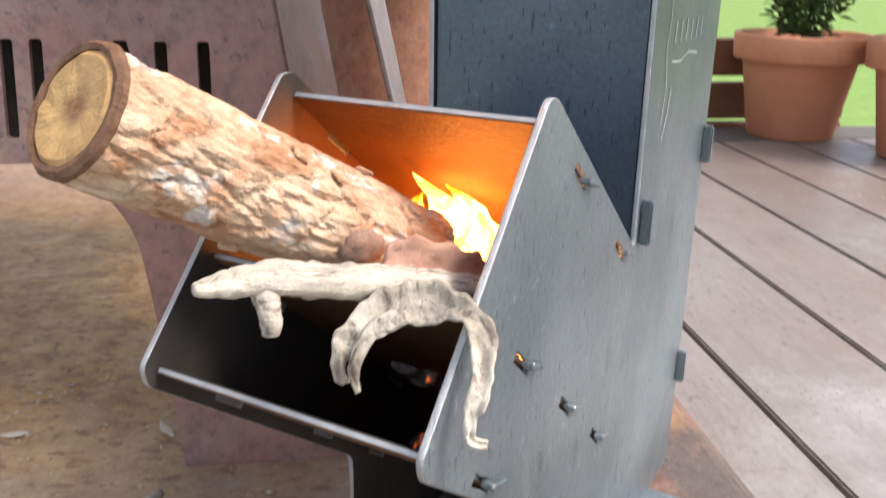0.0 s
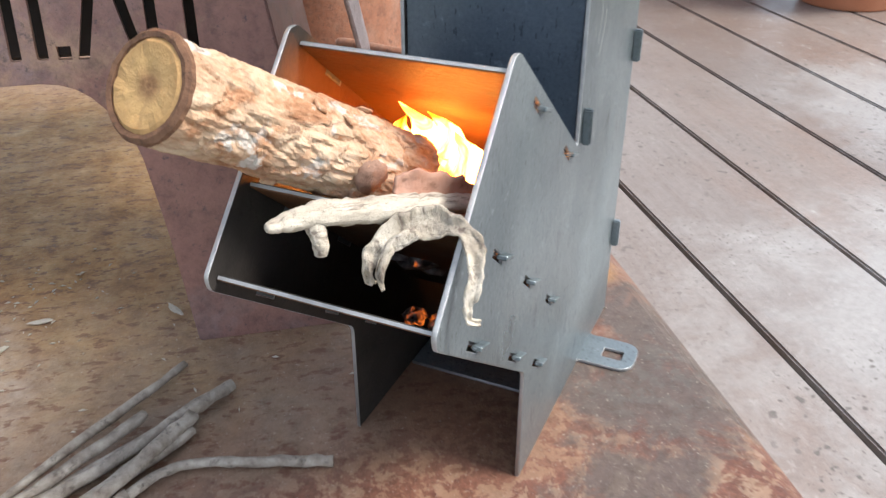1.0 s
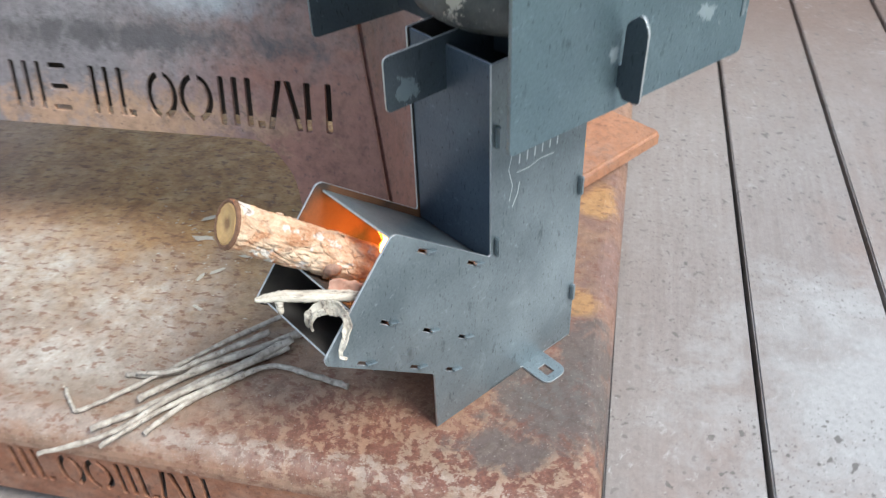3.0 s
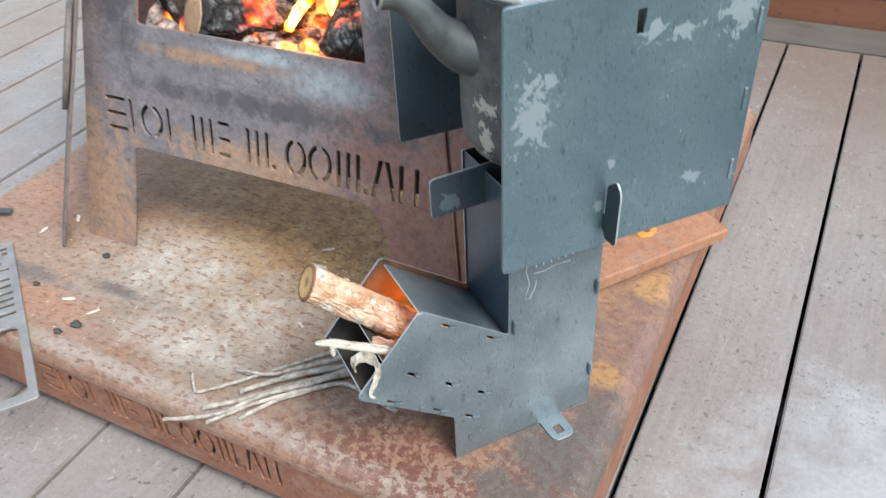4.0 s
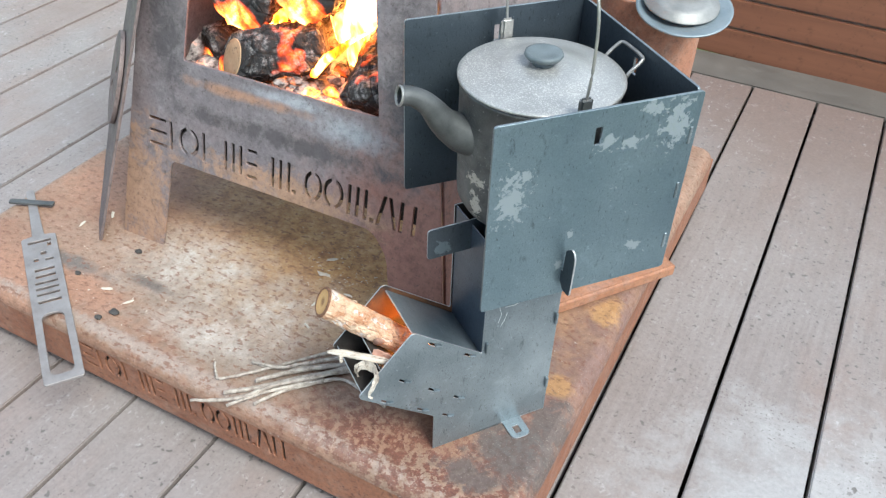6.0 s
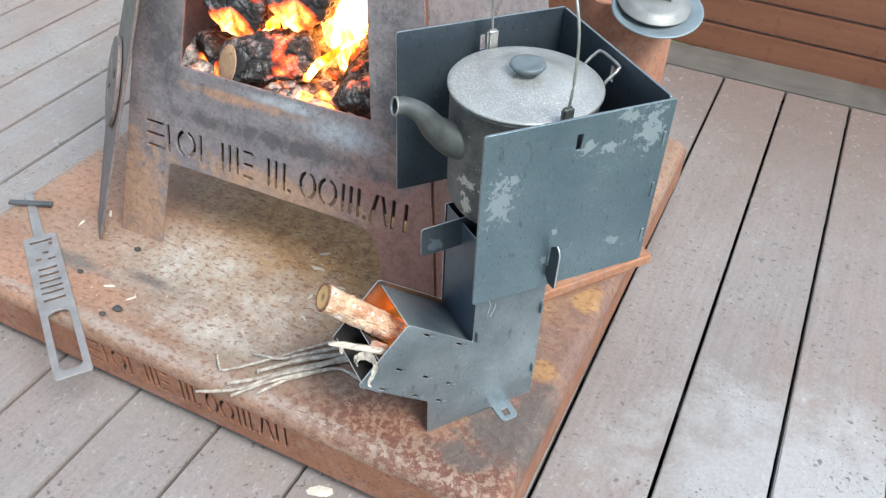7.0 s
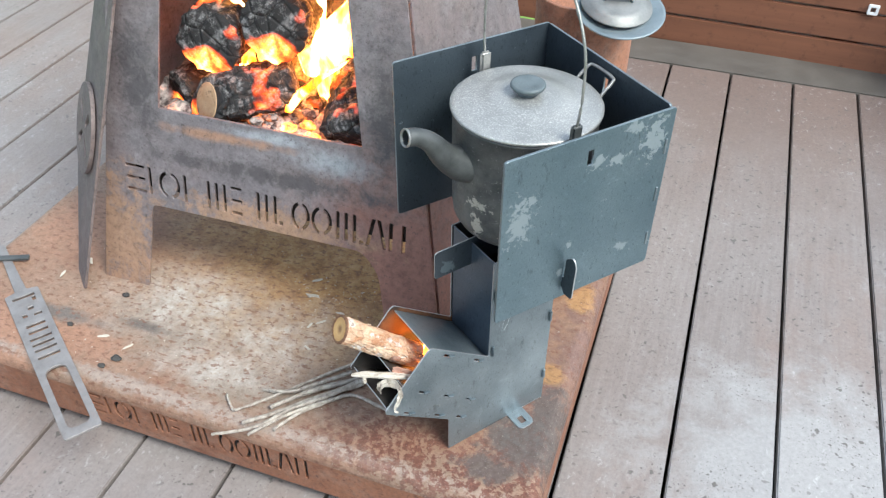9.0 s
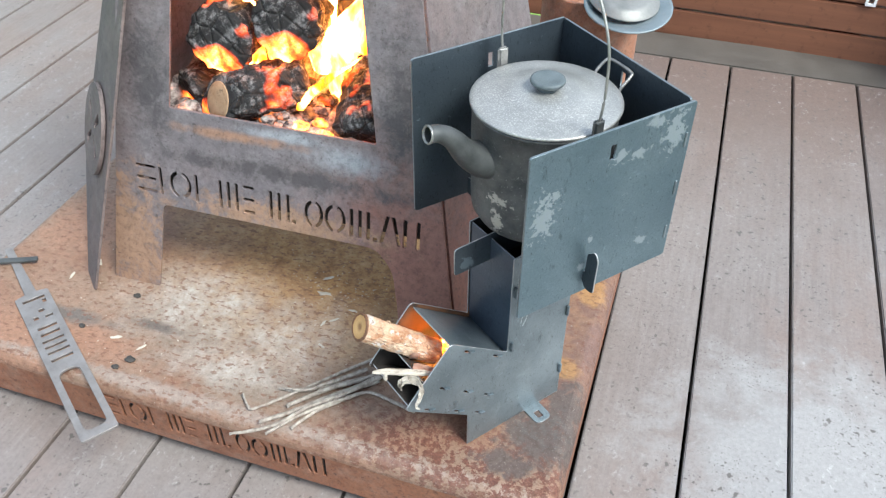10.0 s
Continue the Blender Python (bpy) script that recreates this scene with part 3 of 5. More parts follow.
def lump(size, seed, amount=0.25, scale=2.2, sub=3):
    """A weathered lump: an icosphere pushed in and out by noise."""
    bm = bmesh.new()
    bmesh.ops.create_icosphere(bm, subdivisions=sub, radius=1.0)
    for v in bm.verts:
        k = 1 + amount * noise.fractal(v.co * scale + Vector((seed * 7.3, seed * 3.1, seed)), 1.0, 2.0, 4)
        v.co = Vector((v.co.x * size[0], v.co.y * size[1], v.co.z * size[2])) * k
    return bm


# stencil slots that stand for the cut-out writing: plain bars, ovals and dots, each with its place along the row
SLOTS = (("rows", 0.0, 0.072), ("bar", 0.085, 0.101), ("oval", 0.123, 0.205), ("bar", 0.218, 0.234), ("bars3", 0.306, 0.377), ("rows", 0.395, 0.434), ("bar", 0.487, 0.503), ("bars2", 0.516, 0.559),
         ("dot", 0.566, 0.581), ("oval", 0.609, 0.676), ("oval", 0.679, 0.753), ("bars3", 0.766, 0.835), ("dot", 0.845, 0.860), ("lean", 0.866, 0.939), ("bars2", 0.945, 1.0))


def slot_row(x0, x1, z0, z1, sink=0.0):
    """Plain slots in a row from x0 to x1; the row drops by sink on its way."""
    h, bar, loops = z1 - z0, 0.125 * (z1 - z0), []
    for kind, p, q in SLOTS:
        u, v = x0 + (x1 - x0) * p, x0 + (x1 - x0) * q
        w, lo = v - u, z0 - sink * (p + q) / 2
        if kind == "dot":
            loops.append(rect(u, lo, u + bar * 1.2, lo + bar * 1.2))
        elif kind == "rows":
            loops += [rect(u, lo + k * (h - bar) / 2, v, lo + k * (h - bar) / 2 + bar, bar * 0.3) for k in range(3)]
        elif kind == "oval":
            for side in (-1, 1):
                arc = [math.radians(76) * (k / 8 - 1) + math.radians(76) * k / 8 for k in range(9)]
                outer = [((u + v) / 2 + side * w / 2 * math.cos(t), lo + h / 2 + h / 2 * math.sin(t)) for t in arc]
                inner = [((u + v) / 2 + side * (w / 2 - bar) * math.cos(t), lo + h / 2 + (h / 2 - bar) * math.sin(t)) for t in reversed(arc)]
                loops.append(outer + inner)
        elif kind == "lean":
            m = (u + v) / 2
            loops.append([(u, lo), (u + bar, lo), (m - bar * 0.2, lo + h), (m - bar * 1.2, lo + h)])
            loops.append([(v - bar, lo), (v, lo), (m + bar * 1.2, lo + h), (m + bar * 0.2, lo + h)])
        else:
            n = {"bar": 1, "bars2": 2, "bars3": 3}[kind]
            for k in range(n):
                c = u + (k * (w - bar) / (n - 1) if n > 1 else 0.0)
                loops.append(rect(c, lo, c + bar, lo + h, bar * 0.3))
    return loops


# ---- large structure ----
LIP = -0.0885        # underside of the plinth, which stands on short feet
ground = part("ground", new_box((-60, -60, -0.75), (60, 60, -0.5)), M_GRASS)
tagged(ground, "mown green lawn below the deck", "lawn", kind="structure")

UP = Matrix.Rotation(radians(90), 4, "X")  # lays an xy outline upright: its y becomes z


def upright(me, m=None):
    me.transform(UP if m is None else m @ UP)
    return me


# ---- the rusty plinth ----
TX0, TX1, TY0, TY1 = -0.83, 0.127, -0.062, 0.85
plinth = empty("plinth", pose(0, 0, 0))
tagged(plinth, "low rusty steel plinth with slots cut through its front lip", "fire base")
ROLL = 0.022
bm = bmesh.new()
rings = []
for inset, z in [(0.004, -ROLL - 0.001), (0.0, -ROLL - 0.001)] + [(ROLL * (1 - math.cos(a)), ROLL * (math.sin(a) - 1)) for a in [math.pi / 2 * k / 7 for k in range(8)]]:
    rings.append([bm.verts.new((x, y, z)) for x, y in rounded([(TX0 + inset, TY0 + inset), (TX1 - inset, TY0 + inset), (TX1 - inset, TY1 - inset), (TX0 + inset, TY1 - inset)], max(0.006, 0.03 - inset), 6)])
for a, b in zip(rings, rings[1:]):
    for k in range(len(a)):
        bm.faces.new((a[k], a[(k + 1) % len(a)], b[(k + 1) % len(a)], b[k]))
bm.faces.new(rings[0][::-1])
bm.faces.new(rings[-1])
part("top_plate", bm, M_TRAY, plinth, "rusty top with pale ash and dark speckles")
front = upright(cut_plate([rect(TX0 + 0.004, LIP, TX1 - 0.004, -0.0232)] + slot_row(-0.520, -0.176, -0.066, -0.0265), 0.004))
front.transform(Matrix.Translation((0, TY0 + 0.0045, 0)))
part("front_lip", front, (M_LIP, M_LIP), plinth, "rusty front lip with cut slots")
part("side_lip", new_box((TX1 - 0.0045, TY0 + 0.006, LIP), (TX1 - 0.0005, TY1 - 0.004, -0.0232)), M_LIP, plinth)
part("side_lip", new_box((TX0 + 0.0005, TY0 + 0.006, LIP), (TX0 + 0.0045, TY1 - 0.004, -0.0232)), M_LIP, plinth)
part("back_lip", new_box((TX0 + 0.005, TY1 - 0.0035, LIP), (TX1 - 0.005, TY1 - 0.0005, -0.0232)), M_LIP, plinth)

for x in (TX0 + 0.06, TX1 - 0.11):
    for y in (TY0 + 0.06, TY1 - 0.11):
        part("foot", new_box((x, y, DECK + 0.0004), (x + 0.05, y + 0.05, -0.0235), 0.002, 1), M_LIP, plinth)


# ---- the rocket stove ----
SU, SV = -0.003, 0.0
W = 0.083            # between the outer faces of the two side plates
T = 0.002            # plate
stove = empty("rocket_stove", pose(0, 0, 0, 0, 0, -36.5))
tagged(stove, "small blue-grey steel rocket stove slotted together, burning on the plinth", "stove")
TOP = 0.286
SIDE = [(0.0, 0.0), (0.152, 0.0), (0.152, TOP), (0.057, TOP), (0.057, 0.138), (-0.0235, 0.2005), (-0.0285, 0.2005), (-0.0875, 0.134), (-0.0865, 0.1285), (0.0, 0.059)]


def line_at(p, q, s):
    return (p[0] + (q[0] - p[0]) * s, p[1] + (q[1] - p[1]) * s)


ROOF = ((-0.025, 0.1935), (0.054, 0.131))
SHELF = ((-0.0615, 0.1555), (0.062, 0.050))
BASE = ((-0.084, 0.1315), (0.045, 0.030))
TABS = [(ROOF, 0.32), (ROOF, 0.86), (SHELF, 0.22), (SHELF, 0.50), (SHELF, 0.76), (BASE, 0.22), (BASE, 0.55), (BASE, 0.80)]


def slot_hole(c, d, length, wide):
    d = Vector(d).normalized()
    n = Vector((-d.y, d.x))
    c = Vector(c)
    return [tuple(c + d * a * length / 2 + n * b * wide / 2) for a, b in ((-1, -1), (1, -1), (1, 1), (-1, 1))]


holes = []
for (p, q), s in TABS:
    c = line_at(p, q, s)
    holes.append(slot_hole((c[0] - 0.003, c[1] + 0.0024), (q[0] - p[0], q[1] - p[1]), 0.0125, 0.0032))
side_plate = cut_plate([rounded(SIDE, [0, 0.001, 0.001, 0.001, 0.003, 0.002, 0.002, 0.002, 0.002, 0.004])] + holes, T, 0.0004)
to_side = Matrix(((0, 0, 1, 0), (1, 0, 0, 0), (0, 1, 0, 0), (0, 0, 0, 1)))  # outline (v, z) with its thickness along u
side_plate.transform(to_side)
right = side_plate.copy()
right.transform(Matrix.Translation((SU - T, 0, 0)))
left = side_plate.copy()
left.transform(Matrix.Translation((SU - W, 0, 0)))
for plate, way in ((right, -1), (left, 1)):
    for p in plate.polygons:
        if p.normal.x * way > 0.5:
            p.material_index = 2
side_ob = part("side_plate", right, (M_STEEL, M_EDGE, M_LINING), stove, "bare steel side plate with tab slots")
left_ob = part("side_plate", left, (M_STEEL, M_EDGE, M_LINING), stove)


def span(name, p, q, material, lab="", u0=None, u1=None, thick=T, lift=0.0):
    """A plate between the two side plates, along the line p to q of their outline."""
    u0 = SU - W + T + 0.0003 if u0 is None else u0
    u1 = SU - T - 0.0003 if u1 is None else u1
    d = Vector((q[0] - p[0], q[1] - p[1]))
    length, ang = d.length, math.atan2(d.y, d.x)
    bm = new_box((u0, 0, lift), (u1, length, lift + thick), 0.0004, 1)
    bm.normal_update()
    for f in bm.faces:
        f.material_index = 1 if abs(f.normal.z) < 0.5 else 2 if f.normal.z < 0 else 0
    bm.transform(Matrix.Translation((0, p[0], p[1])) @ Matrix.Rotation(ang, 4, "X"))
    return part(name, bm, (material, M_EDGE, M_SCALE), stove, lab)


span("hopper_roof", ROOF[0], (0.0598, 0.1264), M_STEEL, "sloping hopper roof, glowing orange beneath")
span("shelf", SHELF[0], SHELF[1], M_SOOT)
span("hopper_floor", BASE[0], BASE[1], M_SOOT, "sooty hopper floor")
span("tower_front", (0.0605, 0.1305), (0.0605, TOP - 0.001), M_BLUE, "heat-blued front of the tower")
span("tower_back", (0.151, 0.002), (0.151, TOP - 0.001), M_SOOT, "sooty back of the tower")
# the tabs that come through the slots
for (p, q), s in TABS:
    c = line_at(p, q, s)
    ang = math.atan2(q[1] - p[1], q[0] - p[0])
    bm = new_box((SU - 0.0012, -0.0042, -0.0009), (SU + 0.0026, 0.0042, 0.0009), 0.0004, 1)
    bm.transform(Matrix.Translation((0, c[0] + 0.002, c[1])) @ Matrix.Rotation(ang + 0.32, 4, "X"))
    part("tab", bm, M_STEEL, side_ob)
    bm = new_box((SU - W - 0.0026, -0.0061, -0.0014), (SU - W + 0.0018, 0.0061, 0.0014), 0.0004, 1)
    bm.transform(Matrix.Translation((0, c[0] - 0.003, c[1] + 0.0024)) @ Matrix.Rotation(ang, 4, "X"))
    part("tab", bm, M_STEEL, left_ob)
for v, z in ((0.0625, 0.146), (0.1495, 0.158), (0.1495, 0.052), (0.0625, 0.235), (0.1495, 0.245)):
    part("tab", new_box((SU - 0.0002, v - 0.0026, z - 0.008), (SU + 0.004, v + 0.0008, z + 0.008), 0.0007, 2), M_STEEL, side_ob)
# foot plate with a slotted lug
foot = cut_plate([rounded([(SU - W + T + 0.001, 0.055), (SU + 0.0, 0.055), (SU + 0.0, 0.093), (SU + 0.029, 0.093), (SU + 0.029, 0.118), (SU + 0.0, 0.118), (SU + 0.0, 0.149), (SU - W + T + 0.001, 0.149)],
                          [0, 0, 0.002, 0.009, 0.009, 0.002, 0, 0]), rect(SU + 0.011, 0.1005, SU + 0.022, 0.109, 0.001)], T)
foot.transform(Matrix.Translation((0, 0, 0.0003)))
part("foot_plate", foot, (M_STEEL, M_EDGE), stove, "foot plate with a slotted lug")
# chalk-like scratches on the tower's face, plain strokes
def stroke(pts, wide=0.0005):
    bm = bmesh.new()
    x = SU + 0.0002
    for (a, b), (c, d) in zip(pts, pts[1:]):
        n = Vector((-(d - b), c - a)).normalized() * wide
        q = [(a + n.x, b + n.y), (c + n.x, d + n.y), (c - n.x, d - n.y), (a - n.x, b - n.y)]
        bm.faces.new([bm.verts.new((x, *p)) for p in q])
    return bm


M_SCRATCH = plain_mat("scratched_line", (0.5, 0.56, 0.57), (0.62, 0.66, 0.67), 200, 0.6, 0.2)
for k in range(6):
    v = 0.083 + k * 0.0075
    part("scratch", stroke([(v, 0.205), (v + 0.0006, 0.2125)], 0.0006), M_SCRATCH, side_ob)
part("scratch", stroke([(0.081, 0.199), (0.092, 0.198), (0.104, 0.2005), (0.118, 0.199)], 0.0004), M_SCRATCH, side_ob)
part("scratch", stroke([(0.074, 0.225), (0.0755, 0.213), (0.073, 0.204), (0.077, 0.19), (0.074, 0.178)], 0.0003), M_SCRATCH, side_ob)
part("scratch", stroke([(0.084, 0.19), (0.082, 0.181), (0.077, 0.172)], 0.0004), M_SCRATCH, side_ob)

# cross of two plates on the tower that carries the kettle
cross_a = cut_plate([rounded([(0.0085, 0.254), (0.196, 0.254), (0.196, 0.292), (0.0085, 0.292)], 0.005)], T)
cross_a.transform(to_side)
cross_a.transform(Matrix.Translation((-0.049, 0, 0.0)))
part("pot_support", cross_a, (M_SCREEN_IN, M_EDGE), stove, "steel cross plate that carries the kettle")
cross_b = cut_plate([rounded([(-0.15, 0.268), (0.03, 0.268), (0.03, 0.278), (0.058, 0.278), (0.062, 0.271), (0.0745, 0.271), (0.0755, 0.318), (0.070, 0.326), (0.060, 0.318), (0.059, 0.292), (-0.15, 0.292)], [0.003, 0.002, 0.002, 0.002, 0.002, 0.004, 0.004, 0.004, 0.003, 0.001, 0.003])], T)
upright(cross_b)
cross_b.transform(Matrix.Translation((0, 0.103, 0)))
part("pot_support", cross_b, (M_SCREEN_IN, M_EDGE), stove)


# ---- the windscreen ----
screen = empty("windscreen", pose(0.05, -0.0125, 0, 0, 0, 49.0))
tagged(screen, "square steel windscreen with worn patches, open on one side", "windscreen")
Z0, Z1 = 0.2605, 0.4635
me = upright(cut_plate([rounded([(0, Z0), (0.2, Z0 + 0.004), (0.2, Z1), (0, Z1)], 0.004), rect(0.095, 0.428, 0.1015, 0.4455)], 0.003))
part("front_panel", me, (M_SCREEN, M_STEEL), screen, "blue-grey panel with pale worn patches")
me = upright(cut_plate([rounded([(0, Z0), (0.208, Z0), (0.208, Z1), (0, Z1)], 0.004), rect(0.095, 0.428, 0.1015, 0.4455)], 0.003), Matrix.Rotation(radians(90), 4, "Z"))
me.transform(Matrix.Translation((0.1962, 0.0032, 0)))
part("side_panel", me, (M_SCREEN_IN, M_STEEL), screen, "darker blue-grey panel")
me = upright(cut_plate([rounded([(-0.003, Z0), (0.2, Z0), (0.2, Z1), (-0.003, Z1)], 0.004), rect(0.095, 0.428, 0.1015, 0.4455)], 0.003))
me.transform(Matrix.Translation((0, 0.2148, 0)))
part("back_panel", me, (M_SCREEN_IN, M_STEEL), screen, "darker blue-grey panel")
for z in (0.30, 0.36, 0.42):
    part("tab", new_box((0.1925, -0.0042, z - 0.009), (0.1955, 0.0002, z + 0.009), 0.0006, 1), M_STEEL, screen)
    part("tab", new_box((0.1925, 0.2146, z - 0.009), (0.1955, 0.2186, z + 0.009), 0.0006, 1), M_STEEL, screen)


# ---- the kettle ----
kettle = empty("kettle", pose(0.0345, 0.1285, 0.2925, 0, 0, 0))
tagged(kettle, "sooty camp kettle with a dusty lid, standing on the stove", "kettle")
prof = [(0.0, 0.0), (0.05, 0.0), (0.060, 0.003), (0.069, 0.010), (0.0745, 0.02), (0.0755, 0.032), (0.0765, 0.10), (0.0768, 0.142), (0.0785, 0.144), (0.0785, 0.147), (0.0745, 0.147), (0.0735, 0.142), (0.072, 0.03), (0.06, 0.012), (0.0, 0.008)]
part("body", lathe(prof, 72), M_KETTLE, kettle, "soot-blackened body with pale scorch marks", smooth=True)
lid_prof = [(0.0, 0.1475), (0.0785, 0.1475), (0.0797, 0.1485), (0.0797, 0.150), (0.0785, 0.1512), (0.074, 0.1518), (0.058, 0.1548), (0.046, 0.1568), (0.043, 0.1585), (0.026, 0.1605), (0.0, 0.1612)]
lid = part("lid", lathe(lid_prof, 72), M_LID, kettle, "dull aluminium lid specked with ash", smooth=True)
knob_prof = [(0.0, 0.1605), (0.0105, 0.1605), (0.0095, 0.163), (0.009, 0.1655), (0.0165, 0.1675), (0.0185, 0.1705), (0.0178, 0.1728), (0.0155, 0.1732), (0.010, 0.1712), (0.0, 0.1705)]
part("knob", lathe(knob_prof, 32), M_KNOB, lid, "worn dark knob", smooth=True)
# spout, towards the open side of the screen
sd = Vector((-0.66, -0.75, 0)).normalized()
sp = [sd * 0.068 + Vector((0, 0, 0.098)), sd * 0.080 + Vector((0, 0, 0.102)), sd * 0.097 + Vector((0, 0, 0.116)), sd * 0.112 + Vector((0, 0, 0.136)), sd * 0.127 + Vector((0, 0, 0.1475)), sd * 0.140 + Vector((0, 0, 0.1505))]
bm = tube(sp, [0.0225, 0.0190, 0.0140, 0.0106, 0.0091, 0.0092], 24, caps=False)
spout = part("spout", bm, M_SPOUT, kettle, "curved pouring spout, bright at its lip", smooth=True)
mod = spout.modifiers.new("wall", "SOLIDIFY")
mod.thickness = 0.0012
part("spout_rim", lathe([(0.0078, -0.0007), (0.0095, -0.0007), (0.0098, 0.0005), (0.0092, 0.0014), (0.0080, 0.0014), (0.0078, -0.0007)], 24), M_WIRE, spout, smooth=True).matrix_local = \
    Matrix.Translation(sp[-1]) @ (sp[-1] - sp[-2]).to_track_quat("Z", "Y").to_matrix().to_4x4()
# bail: two ears and a wire
hd = Vector((0.745, -0.667, 0)).normalized()
for s in (1, -1):
    bm = new_box((-0.0065, -0.0035, 0.128), (0.0065, 0.003, 0.170), 0.0025, 3)
    bm.transform(Matrix.Translation(hd * s * 0.0845) @ Matrix.Rotation(math.atan2(hd.y, hd.x) + radians(90), 4, "Z"))
    part("ear", bm, M_SPOUT if s > 0 else M_WIRE, kettle, "dark clip" if s > 0 else "pale clip")
bail = [hd * 0.0845 + Vector((0, 0, 0.163)), hd * 0.088 + Vector((0, 0, 0.20)), hd * 0.082 + Vector((0, 0, 0.25)), hd * 0.05 + Vector((0, 0, 0.295)), Vector((0, 0, 0.308)),
        hd * -0.05 + Vector((0, 0, 0.295)), hd * -0.082 + Vector((0, 0, 0.25)), hd * -0.088 + Vector((0, 0, 0.20)), hd * -0.0845 + Vector((0, 0, 0.163))]
part("bail", tube(bail, [0.0014] * 9, 10), M_WIRE, kettle, "thin wire bail", smooth=True)
# pouring loop at the back
bd = -sd
nd = Vector((-bd.y, bd.x, 0))
loop = [bd * 0.076 + nd * 0.022 + Vector((0, 0, 0.12)), bd * 0.078 + nd * 0.022 + Vector((0, 0, 0.142)), bd * 0.092 + nd * 0.021 + Vector((0, 0, 0.158)), bd * 0.097 + nd * 0.015 + Vector((0, 0, 0.161)),
        bd * 0.097 + nd * -0.015 + Vector((0, 0, 0.161)), bd * 0.092 + nd * -0.021 + Vector((0, 0, 0.158)), bd * 0.078 + nd * -0.022 + Vector((0, 0, 0.145)), bd * 0.076 + nd * -0.022 + Vector((0, 0, 0.12))]
part("pouring_loop", tube(loop, [0.0018] * 8, 10, steps=6), M_WIRE, kettle, "bent wire loop", smooth=True)


# ---- wood in the stove ----
def branch(name, pts, radii, material, lab, cat, sides=10, rough=0.25, scale=90.0, group="", flat=1.0, steps=8):
    ob = empty(name, Matrix.Translation(pts[0]))
    rel = [Vector(p) - Vector(pts[0]) for p in pts]
    part("wood", tube(rel, radii, sides, rough, scale, steps, flat=flat), material, ob, smooth=True)
    return tagged(ob, lab, cat, group)


M_RIM = wood_mat("dark_bark_rim", (0.10, 0.045, 0.025), (0.22, 0.11, 0.06), (0.05, 0.025, 0.015), 260)
# the thick log: its axis is the object's z, from the sawn end down into the fire
a, b = Vector((-0.1268, -0.0242, 0.2000)), Vector((-0.0470, 0.012, 0.1480))
log = empty("log", Matrix.Translation(a) @ (b - a).to_track_quat("Z", "Y").to_matrix().to_4x4() @ Matrix.Diagonal((1.07, 1.07, 1.0, 1.0)))
tagged(log, "short log with flaking tan bark, sawn at one end, burning", "log")
LOG = (b - a).length
face = (b - a).to_track_quat("Z", "Y").to_matrix().transposed() @ Vector((-0.615, -0.580, 0.505)).normalized()


def skew(co):
    """The saw went through at a slant: how far the end is shifted at this place."""
    return -(face.x * co.x + face.y * co.y) / face.z * max(0.0, 1 - co.z / 0.03) ** 2


bm = bmesh.new()
rings, sides = [], 128
for i in range(181):
    z = LOG * i / 180
    r0 = 0.0150 - 0.0008 * (i / 180)
    ring = []
    for k in range(sides):
        an = 2 * math.pi * k / sides
        p = Vector((math.cos(an), math.sin(an), 0))
        q = Vector((p.x * 2.2, p.y * 2.2, z * 60))
        h = noise.fractal(q, 1.0, 2.0, 5)
        plates = noise.voronoi(Vector((p.x * 1.5, p.y * 1.5, z * 48 + 0.5 * h)))[0]
        gap = min(1.0, (plates[1] - plates[0]) * 5.0)
        r = r0 * (0.93 + 0.075 * gap + 0.045 * h + 0.02 * noise.noise(q * 6))
        f = min(1.0, z / 0.005)
        p = p * (r * f + r0 * 0.98 * (1 - f)) + Vector((0, 0, z))
        ring.append(bm.verts.new((p.x, p.y, p.z + skew(p))))
    rings.append(ring)
for x, y in zip(rings, rings[1:]):
    for k in range(sides):
        bm.faces.new((x[k], x[(k + 1) % sides], y[(k + 1) % sides], y[k]))
bm.faces.new(rings[-1])
bark = part("bark", bm, M_BARK, log, "flaking tan and grey bark")
rr = [(0.0, 0.0004), (0.004, 0.0002), (0.008, -0.0003), (0.0116, -0.0006), (0.0130, 0.0003), (0.0136, 0.003)]
bm = lathe(rr, 48)
for v in bm.verts:
    v.co.z += 0.0006 * noise.noise(v.co * 300)
    v.co.z += skew(v.co)
part("sawn_end", bm, M_END, log, "pale yellow sawn end with a dark heart")
bm = lathe([(0.0127, 0.002), (0.0129, -0.0004), (0.0142, -0.0007), (0.0154, 0.0004), (0.0154, 0.0022), (0.0130, 0.003), (0.0127, 0.002)], 96)
for v in bm.verts:
    s = 1 + 0.03 * noise.noise(v.co * 420)
    v.co = Vector((v.co.x * s, v.co.y * s, v.co.z))
    v.co.z += skew(v.co)
part("bark_rim", bm, M_RIM, log, "dark rim of bark")
kn = lump((0.0058, 0.0058, 0.0036), 3, 0.3)
M_KNOT = wood_mat("dark_knot", (0.22, 0.12, 0.085), (0.36, 0.23, 0.17), (0.10, 0.05, 0.035), 140)
rng = random.Random(5)
